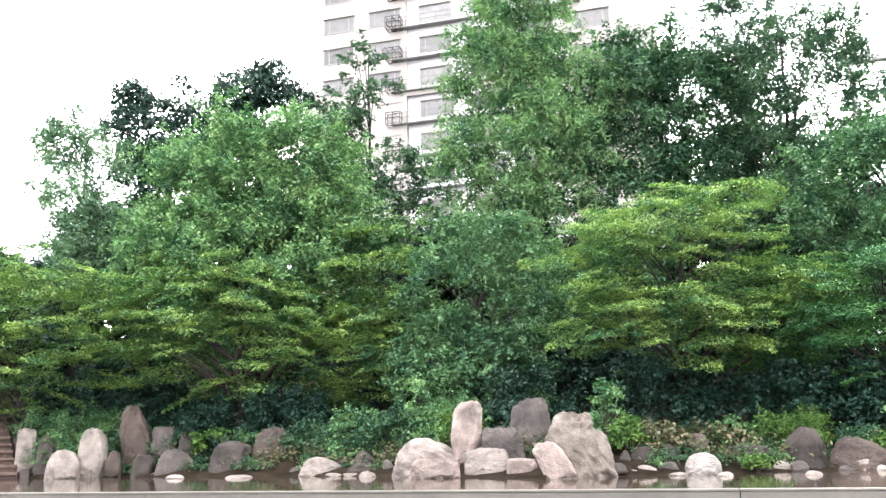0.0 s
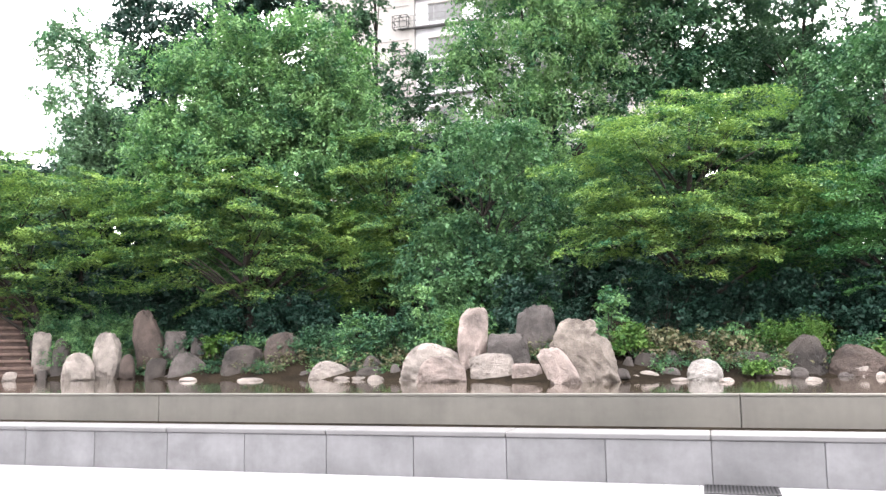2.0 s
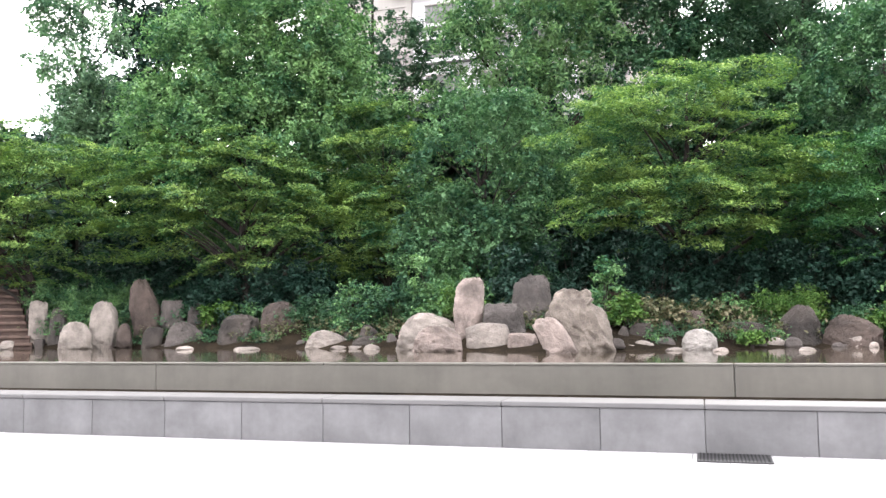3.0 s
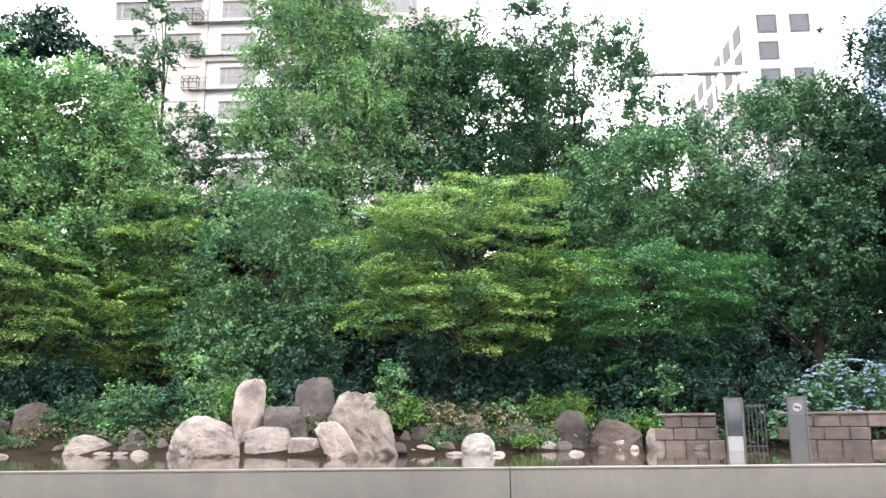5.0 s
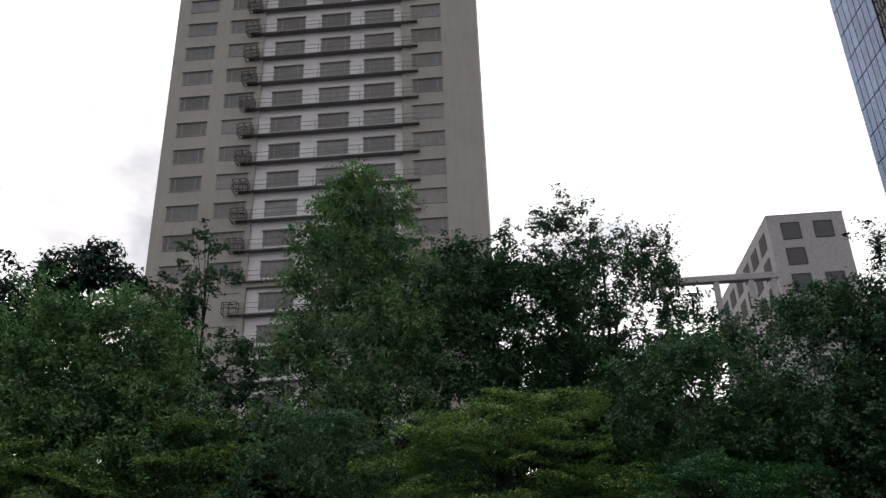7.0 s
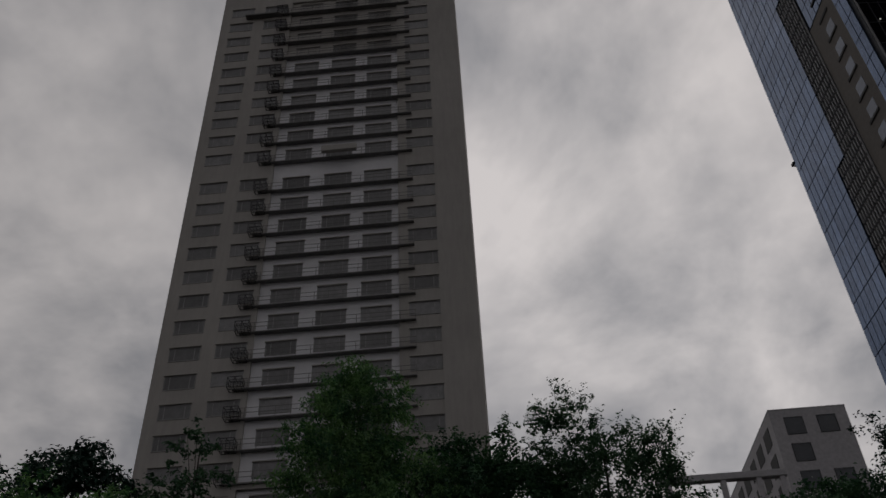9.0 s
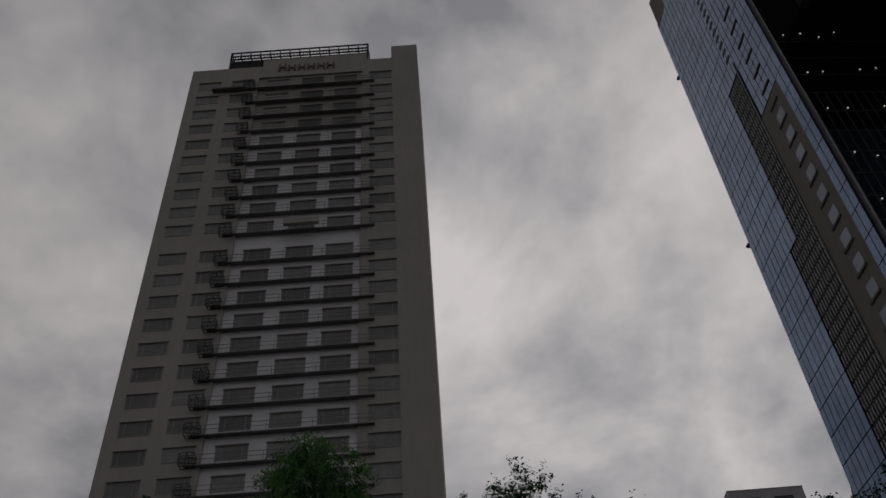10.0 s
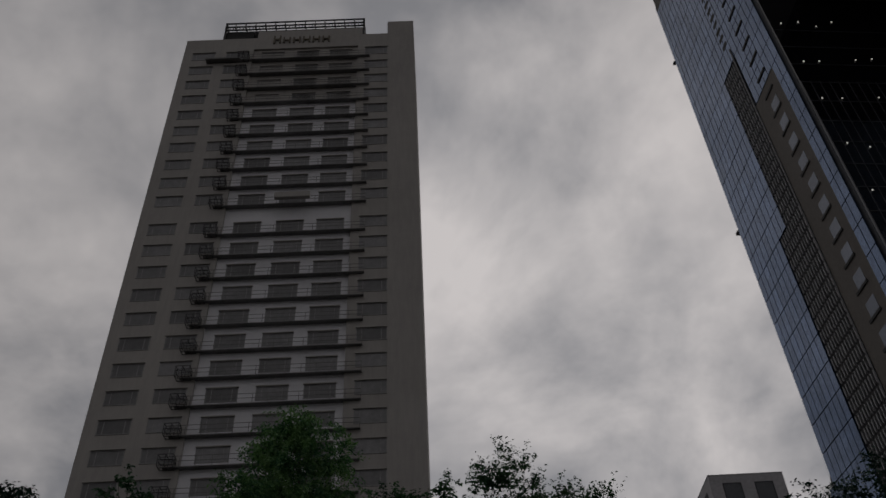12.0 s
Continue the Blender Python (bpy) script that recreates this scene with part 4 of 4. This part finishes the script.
boulder(7.89, 22.15, 0.79, 0.70, 0.20, "grey", "small weathered stone at the water edge")
boulder(3.89, 21.85, 0.83, 0.56, 0.51, "grey", "small weathered stone at the water edge")
boulder(-1.56, 25.01, 0.81, 0.36, 0.42, "grey", "small weathered stone at the water edge")
boulder(-4.55, 27.15, 0.77, 0.35, 0.26, "grey", "small weathered stone at the water edge")
boulder(5.10, 22.51, 0.82, 0.71, 0.64, "dark", "dark stone at the foot of the bank")
boulder(5.95, 22.96, 0.80, 0.72, 0.73, "dark", "dark stone at the foot of the bank")
boulder(4.61, 22.42, 0.83, 0.37, 0.55, "dark", "dark stone at the foot of the bank")
boulder(12.08, 20.57, 0.78, 0.34, 0.16, "grey", "small weathered stone at the water edge")


# ---- shrubs on the bank ----
def shrub(label, x, y, rx, rz, leaf, per, mat, seed, name="shrub", style="twig", lift=0.0):
    rng = np.random.default_rng(seed)
    z0 = bank_at(x, y) + lift
    t = empty(name, pose(x, y, z0 - 0.05), label, "shrub", "shrubs on the bank")
    clumps = []
    for _ in range(int(16 + 14 * rx)):
        d = rng.normal(size=3)
        d /= np.linalg.norm(d)
        d[2] = abs(d[2])
        k = 0.55 + 0.5 * rng.random()
        clumps.append((np.array([d[0] * rx * k, d[1] * rx * 0.7 * k, 0.1 + d[2] * rz * k]), 0.34 * (0.7 + 0.6 * rng.random()) * max(0.8, min(rx, 1.6))))
    P, Q, S = crown_leaves(rng, clumps, style, per, leaf)
    P[:, 2] = np.maximum(P[:, 2], 0.02)
    cr = new("foliage", leaf_mesh("foliage", mat, P, Q, S, rng))
    cr.parent = t
    for c, r in clumps[:8]:
        part("stem", tube(bmesh.new(), [Vector((0.1 * c[0], 0.1 * c[1], -0.1)), Vector((0.6 * c[0], 0.6 * c[1], 0.55 * c[2])), Vector(c)], [0.025, 0.018, 0.008], 5), MAT["bark"], t)
    return t


shrub("dense dark green rounded shrub behind the stones", -7.2, 31.0, 2.2, 2.3, 0.1, 900, LEAF["dark"], 31)
shrub("dense dark green rounded shrub behind the stones", -5.0, 30.2, 1.8, 2.2, 0.1, 900, LEAF["dark"], 32)
shrub("leafy green ground cover beside the steps", -12.8, 31.8, 1.5, 1.2, 0.08, 1200, LEAF["bright"], 33)
shrub("leafy green ground cover beside the steps", -11.0, 31.9, 1.4, 1.0, 0.08, 1200, LEAF["broad"], 34)
shrub("leafy green ground cover beside the steps", -14.2, 32.4, 1.6, 2.0, 0.08, 1200, LEAF["bright"], 35)
shrub("leafy green ground cover beside the steps", -15.6, 33.6, 1.5, 2.2, 0.08, 1000, LEAF["bright"], 116)
shrub("leafy green ground cover beside the steps", -12.6, 33.0, 1.5, 1.8, 0.08, 1000, LEAF["bright"], 117)
shrub("loose light green shrub over the stones", -1.6, 26.6, 1.3, 1.3, 0.09, 900, LEAF["broad"], 36)
shrub("loose light green shrub over the stones", -0.1, 26.2, 1.4, 1.9, 0.09, 800, LEAF["bright"], 37)
shrub("dark green low shrub", -3.6, 28.0, 1.0, 0.9, 0.08, 900, LEAF["broad"], 38)
shrub("green leafy plant beside the large boulder", 4.3, 23.6, 0.7, 1.6, 0.12, 700, LEAF["bright"], 39)
shrub("green low fern-like shrub", 4.9, 23.0, 0.7, 0.8, 0.11, 700, LEAF["fern"], 40)
shrub("light green rounded shrub above the dark boulder", 9.6, 23.9, 1.2, 0.9, 0.06, 1500, LEAF["fern"], 41)
shrub("low green shrub above the long stone", 7.9, 24.0, 0.8, 0.6, 0.09, 900, LEAF["bright"], 42)
# these dark leaves hold the shade that falls below the maple
shrub("leafy shrub under the maple, shade put into its dark leaves", 6.4, 25.8, 1.4, 2.3, 0.12, 700, LEAF["dark"], 43)
shrub("leafy shrub under the maple, shade put into its dark leaves", 8.4, 26.0, 1.5, 1.9, 0.11, 700, LEAF["dark"], 44)
shrub("leafy shrub under the maple, shade put into its dark leaves", 10.9, 25.2, 1.6, 2.0, 0.11, 700, LEAF["dark"], 45)
shrub("green fern at the end of the masonry", 11.6, 22.9, 0.7, 0.6, 0.13, 500, LEAF["fern"], 46)
shrub("yellow-green fern between the shore stones", -7.9, 29.9, 0.8, 0.7, 0.12, 700, LEAF["fern"], 47, lift=0.2)
shrub("dry bamboo grass under the trees", 0.8, 24.9, 0.9, 0.5, 0.14, 300, LEAF["bamboo"], 48)
shrub("dry bamboo grass under the trees", 5.6, 23.6, 1.0, 0.5, 0.14, 300, LEAF["bamboo"], 49)
shrub("dry bamboo grass under the trees", 7.4, 23.7, 0.9, 0.5, 0.14, 260, LEAF["bamboo"], 50)
# again shade as leaf colour, deeper under the crowns
shrub("leafy shrub deep under the trees, shade put into its dark leaves", 2.8, 26.6, 1.6, 2.2, 0.11, 700, LEAF["dark"], 51)
shrub("leafy shrub deep under the trees, shade put into its dark leaves", 12.6, 26.6, 2.0, 2.4, 0.11, 600, LEAF["dark"], 52)


# filler row: leaf colour set dark to stand for shade between the trunks
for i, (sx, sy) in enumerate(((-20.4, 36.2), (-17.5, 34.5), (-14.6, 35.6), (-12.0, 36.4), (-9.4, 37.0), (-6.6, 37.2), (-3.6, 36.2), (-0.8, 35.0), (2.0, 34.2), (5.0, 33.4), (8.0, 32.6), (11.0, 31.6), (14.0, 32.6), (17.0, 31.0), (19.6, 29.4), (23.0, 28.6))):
    shrub("tall undergrowth between the tree trunks, leaf colour darkened as shade", sx, sy, 2.0, 3.4 + 0.5 * (i % 3), 0.17, 170, LEAF["dark"], 80 + i)
shrub("low green cover between the shore stones", -4.6, 29.0, 1.1, 0.8, 0.08, 1000, LEAF["broad"], 101)
shrub("low green cover between the shore stones", -6.2, 29.9, 1.0, 0.7, 0.08, 1000, LEAF["bright"], 102)
shrub("low green cover between the shore stones", -9.2, 31.0, 1.2, 0.8, 0.08, 1000, LEAF["broad"], 103)
shrub("low green cover between the shore stones", 10.9, 23.1, 0.9, 0.6, 0.08, 900, LEAF["broad"], 104)
shrub("tuft of light green water grass", 7.75, 21.9, 0.24, 0.18, 0.1, 420, LEAF["fern"], 105, lift=0.15)
shrub("leafy plant with bright young leaves beside the masonry", 12.4, 23.0, 0.7, 2.0, 0.13, 420, LEAF["bright"], 106)
shrub("low green shrub by the second masonry wall", 17.6, 18.6, 1.2, 0.9, 0.08, 900, LEAF["bright"], 107)
# dark leaves put in for the deep shade behind the gate
shrub("added shrub whose dark leaves stand for shade behind the gate", 13.6, 23.4, 1.2, 1.5, 0.11, 600, LEAF["dark"], 108)
shrub("added shrub whose dark leaves stand for shade behind the gate", 15.2, 22.6, 1.3, 1.7, 0.11, 600, LEAF["dark"], 109)
shrub("added shrub whose dark leaves stand for shade behind the gate", 14.3, 25.4, 1.8, 2.4, 0.12, 500, LEAF["dark"], 110)
shrub("added tall shrub, dark leaves standing for shade behind the gate", 12.6, 24.2, 1.5, 2.8, 0.12, 600, LEAF["dark"], 113)
shrub("added tall shrub, dark leaves standing for shade behind the gate", 16.0, 24.4, 1.9, 3.0, 0.12, 600, LEAF["dark"], 114)
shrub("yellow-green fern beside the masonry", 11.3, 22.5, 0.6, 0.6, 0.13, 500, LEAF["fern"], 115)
# shade behind the stones is in the leaf colour
shrub("undergrowth behind the standing stones, leaf colour darkened as shade", -11.4, 33.6, 1.7, 2.4, 0.12, 500, LEAF["dark"], 111)
shrub("undergrowth behind the standing stones, leaf colour darkened as shade", -9.0, 33.4, 1.6, 2.4, 0.12, 500, LEAF["dark"], 112)
shrub("dark ivy-like ground cover by the steps", -15.4, 36.8, 1.8, 1.6, 0.1, 600, LEAF["broad"], 98)
shrub("loose green sprays hanging over the stones", -2.6, 27.2, 1.1, 1.5, 0.09, 800, LEAF["bright"], 99)
shrub("light green plant over the shore stones", 0.4, 25.4, 0.9, 1.0, 0.09, 800, LEAF["fern"], 100)


def bank_cover(label, mat, seed, count, style, leaf, per, reach):
    """Low leaves over the open earth of the bank, thick in patches."""
    rng = np.random.default_rng(seed)
    clumps = []
    while len(clumps) < count:
        u = -24 + 36 * rng.random()
        v = shore_y(u) + (1.3 if -5.2 < u < 1.8 else 0.1) + reach * rng.random() ** 1.4
        if noise.noise(Vector((u * 0.7, v * 0.7, seed))) < -0.12:
            continue
        p = WF @ Vector((u, v, bank_z(u, v) + 0.08))
        clumps.append((np.array(p), 0.2 + 0.2 * rng.random()))
    P, Q, S = crown_leaves(rng, clumps, style, per, leaf)
    tagged(new("bank_cover", leaf_mesh("bank_cover", mat, P, Q, S, rng, 0.4)), label, "ground cover", kind="stuff")


bank_cover("low green ground cover on the earth of the bank", LEAF["broad"], 301, 1100, "twig", 0.09, 420, 4.0)
bank_cover("fresh green creeping plants between the shore stones", LEAF["bright"], 302, 420, "twig", 0.08, 420, 2.6)
bank_cover("dry bamboo grass and fallen leaves on the bank", LEAF["bamboo"], 303, 420, "upright", 0.13, 260, 2.2)


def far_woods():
    """Added mass of shade-dark leaves that closes the view between the trunks."""
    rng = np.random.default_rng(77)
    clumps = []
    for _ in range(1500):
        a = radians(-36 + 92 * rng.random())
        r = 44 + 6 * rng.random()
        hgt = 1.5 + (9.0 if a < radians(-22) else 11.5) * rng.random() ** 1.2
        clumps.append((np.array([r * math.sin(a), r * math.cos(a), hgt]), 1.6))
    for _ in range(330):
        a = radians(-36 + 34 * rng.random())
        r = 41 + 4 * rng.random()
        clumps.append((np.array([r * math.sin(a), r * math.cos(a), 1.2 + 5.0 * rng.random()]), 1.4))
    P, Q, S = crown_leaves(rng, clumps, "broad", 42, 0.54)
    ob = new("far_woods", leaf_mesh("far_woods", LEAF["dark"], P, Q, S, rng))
    tagged(ob, "filler thicket behind the garden trees, leaf colour dark as shade", "woods", kind="stuff")


far_woods()


# ---- hydrangea ----
def hydrangea():
    h = shrub("large hydrangea bush covered in blue flower heads", 17.3, 21.3, 2.3, 2.0, 0.13, 520, LEAF["broad"], 60, "hydrangea_bush")
    rng = np.random.default_rng(61)
    for i in range(300):
        d = rng.normal(size=3)
        d /= np.linalg.norm(d)
        d[1], d[2] = -abs(d[1]), abs(d[2])
        c = np.array([d[0] * 2.45, d[1] * 1.7, 0.3 + d[2] * 1.95])
        n = 14
        e = rng.normal(size=(n, 3))
        e /= np.linalg.norm(e, axis=1, keepdims=True)
        e[:, 2] = abs(e[:, 2])
        me = leaf_mesh("flower_head", LEAF["petal"], c + e * np.array([0.085, 0.085, 0.04]), e + [0, 0, 0.6], np.full(n, 0.065), rng, 0.9, 0.1)
        ob = new("flower_head", me)
        ob.parent = h


hydrangea()


# ---- steps, masonry, gate posts ----
def steps():
    st = empty("stone_steps", pose(-14.9, 30.4, 0, 0, 0, 20), "flight of rough reddish stone steps up the bank", "steps", kind="structure")
    rng = random.Random(5)
    for i in range(16):
        z = 0.72 + i * 0.25
        edge = 0.30 - 0.1 * i
        for name, over, z0, z1, least in (("riser", 0.07, z - (0.3 if i == 0 else 0.04), z + 0.16, 0.9), ("tread", 0.0, z + 0.16, z + 0.25, 1.2)):
            u = edge
            while u > -4.5:
                w = least + 0.7 * rng.random()
                y0 = i * 0.36 + over + 0.02 * rng.random()
                part(name, box(u - w + 0.006, u - 0.006, y0, i * 0.36 + 0.6, z0, z1 + 0.012 * rng.random(), 0.014), MAT["riser" if name == "riser" else "step"], st)
                u -= w
    # rough kerb stones climb along the open side
    for i in range(7):
        part("kerb_stone", box(0.36 - 0.23 * i, 0.66 - 0.23 * i, 0.1 + i * 0.82, 0.9 + i * 0.82, 0.5, 1.1 + 0.53 * i, 0.04), MAT["grey"], st)
    part("bed", box(-4.6, 0.24, 0.2, 0.5, 0.4, 0.8), MAT["joint"], st)


def handrail():
    h = empty("handrail", pose(-20.0, 36.4, 0, 0, 0, 8), "pale steel handrail at the head of the steps", "railing")
    for z in (5.35, 5.8):
        part("rail", box(-3.2, 1.6, 0, 0.06, z, z + 0.07, 0.01), MAT["paper"], h)
    for x in (-3.0, -1.5, 0.0, 1.45):
        part("post", box(x, x + 0.07, 0.0, 0.06, bank_at(-20.0, 36.4) - 0.1, 5.85), MAT["paper"], h)


handrail()


steps()


def masonry(x, y, turn, cols, rows, label):
    m = empty("masonry_wall", pose(x, y, 0.7, 0, 0, turn), label, "wall", kind="structure")
    rng = random.Random(cols * 3 + rows)
    for r in range(rows):
        u = -0.25 if r % 2 else 0.0
        for c in range(cols):
            w = 0.42 + 0.24 * rng.random()
            part("block", box(u + 0.005, u + w - 0.005, 0.06 * rng.random(), 0.45, 0.32 * r + 0.004, 0.32 * r + 0.316, 0.025), MAT["block"], m)
            u += w
    part("capstone", box(-0.2, u, -0.03, 0.5, 0.32 * rows + 0.004, 0.32 * rows + 0.07, 0.015), MAT["block"], m)


masonry(11.5, 21.45, -30, 3, 3, "low wall of pinkish stone blocks beside the pond")
masonry(14.15, 19.85, -38, 4, 3, "low wall of pinkish stone blocks under the hydrangea")


def sign_post(x, y, label, dial):
    s = empty("sign_post", pose(x, y, 0.72, 0, 0, -32), label, "sign")
    part("post_frame", add_box(add_box(add_box(box(-0.23, -0.18, -0.09, 0.09, 0, 1.38, 0.008), 0.18, 0.23, -0.09, 0.09, 0, 1.38, 0.008), -0.18, 0.18, -0.09, 0.09, 1.33, 1.38), -0.18, 0.18, -0.09, 0.09, 0, 0.05), MAT["steel"], s)
    if dial:
        part("panel", box(-0.18, 0.18, -0.06, 0.06, 0.05, 0.9), MAT["steel"], s)
        part("dark_panel", box(-0.18, 0.18, -0.06, 0.06, 0.904, 1.33), MAT["screen"], s, "dark panel behind the notice")
        db = bmesh.new()
        bmesh.ops.create_cone(db, cap_ends=True, segments=32, radius1=0.105, radius2=0.105, depth=0.02, matrix=Matrix.Translation((0, -0.075, 1.12)) @ Matrix.Rotation(radians(90), 4, "X"))
        part("notice_disc", db, MAT["plate"], s, "white round notice")
        part("notice_bar", box(-0.07, 0.07, -0.09, -0.086, 1.105, 1.135), MAT["iron"], s)
        for a in (45,):
            nb = box(-0.09, 0.09, -0.096, -0.092, -0.01, 0.01)
            bmesh.ops.rotate(nb, verts=nb.verts, matrix=Matrix.Rotation(radians(a), 3, "Y"))
            bmesh.ops.translate(nb, verts=nb.verts, vec=(0, 0, 1.12))
            part("notice_bar", nb, MAT["iron"], s)
    else:
        part("dark_panel", box(-0.18, 0.18, -0.05, 0.05, 0.42, 1.33), MAT["screen"], s, "dark glass panel")
        part("white_panel", box(-0.18, 0.18, -0.055, 0.055, 0.05, 0.42), MAT["plate"], s, "pale lower panel")


sign_post(12.55, 19.75, "steel framed information post with dark glass", False)
sign_post(13.82, 18.95, "steel post with a round white notice", True)


def gate():
    g = empty("metal_gate", pose(13.0, 20.2, 0.75, 0, 0, -32), "low dark iron gate between the posts", "gate")
    for i in range(6):
        part("bar", box(0.1 + 0.1 * i, 0.125 + 0.1 * i, 0, 0.025, 0.0, 1.2), MAT["iron"], g)
    part("rail", box(0.1, 0.63, -0.005, 0.03, 1.12, 1.17), MAT["iron"], g)
    part("rail", box(0.1, 0.63, -0.005, 0.03, 0.1, 0.15), MAT["iron"], g)


gate()

# ---- drain and plate ----
dr = empty("drain_grate", WF @ pose(3.05, -0.62, 0.004), "dark metal drain grating in the paving", "drain")
part("frame", add_box(add_box(add_box(box(0, 0.8, 0, 0.03, 0, 0.012), 0, 0.8, 0.57, 0.6, 0, 0.012), 0, 0.03, 0.03, 0.57, 0, 0.012), 0.77, 0.8, 0.03, 0.57, 0, 0.012), MAT["iron"], dr)
# flat black plate instead of a hollow: the drain's inner shade as colour
part("pit", box(0.03, 0.77, 0.03, 0.57, -0.003, 0.002), MAT["soffit"], dr)
for i in range(18):
    part("slat", box(0.045 + 0.04 * i, 0.065 + 0.04 * i, 0.03, 0.57, 0.002, 0.011), MAT["iron"], dr)
pl = empty("wall_plate", WF @ pose(5.96, -0.012, 0.27), "small white notice plate on the seat wall", "sign")
part("plate", box(0, 0.41, 0, 0.01, 0, 0.21, 0.002), MAT["plate"], pl)
part("print_bar", box(0.19, 0.22, -0.003, 0, 0.13, 0.16), MAT["iron"], pl)
part("print_bar", box(0.17, 0.24, -0.003, 0, 0.09, 0.105), MAT["iron"], pl)

# ---- pieces of the front wall and the paving ----
panel_mesh = mesh_of("panel", box(0.003, 1.215, 0, 0.05, -0.1, 0.511, 0.006), MAT["panel"])
cap_mesh = mesh_of("capstone", box(0.004, 2.432, -0.03, 0.63, 0.515, 0.575, 0.01), MAT["cap"])
for i in range(-30, 22):
    piece("panel", panel_mesh, front_wall, 3.15 + 1.218 * i, 0, 0)
for i in range(-15, 11):
    piece("capstone", cap_mesh, front_wall, 3.15 + 2.436 * i, 0, 0)

pavement = empty("pavement", WF, "pale stone slab paving of the plaza", "pavement", kind="structure")
part("bed", box(-60, 60, -40, 0.02, -0.055, -0.012), MAT["joint"], pavement)
slab = mesh_of("slab", box(0.003, 0.397, 0.003, 0.797, -0.03, 0.0, 0.003), MAT["paving"])
for i in range(26):
    for j in range(11):
        piece("slab", slab, pavement, -4.6 + 0.4 * i, -0.8 * (j + 1), 0)
rest = bmesh.new()
for a, b, c, d in ((-60, -4.603, -40, -0.003), (5.803, 60, -40, -0.003), (-4.6, 5.8, -40, -8.803)):
    add_box(rest, a, b, c, d, -0.03, 0.0)
tagged(part("slab_field", rest, MAT["paving"], pavement), kind="stuff")
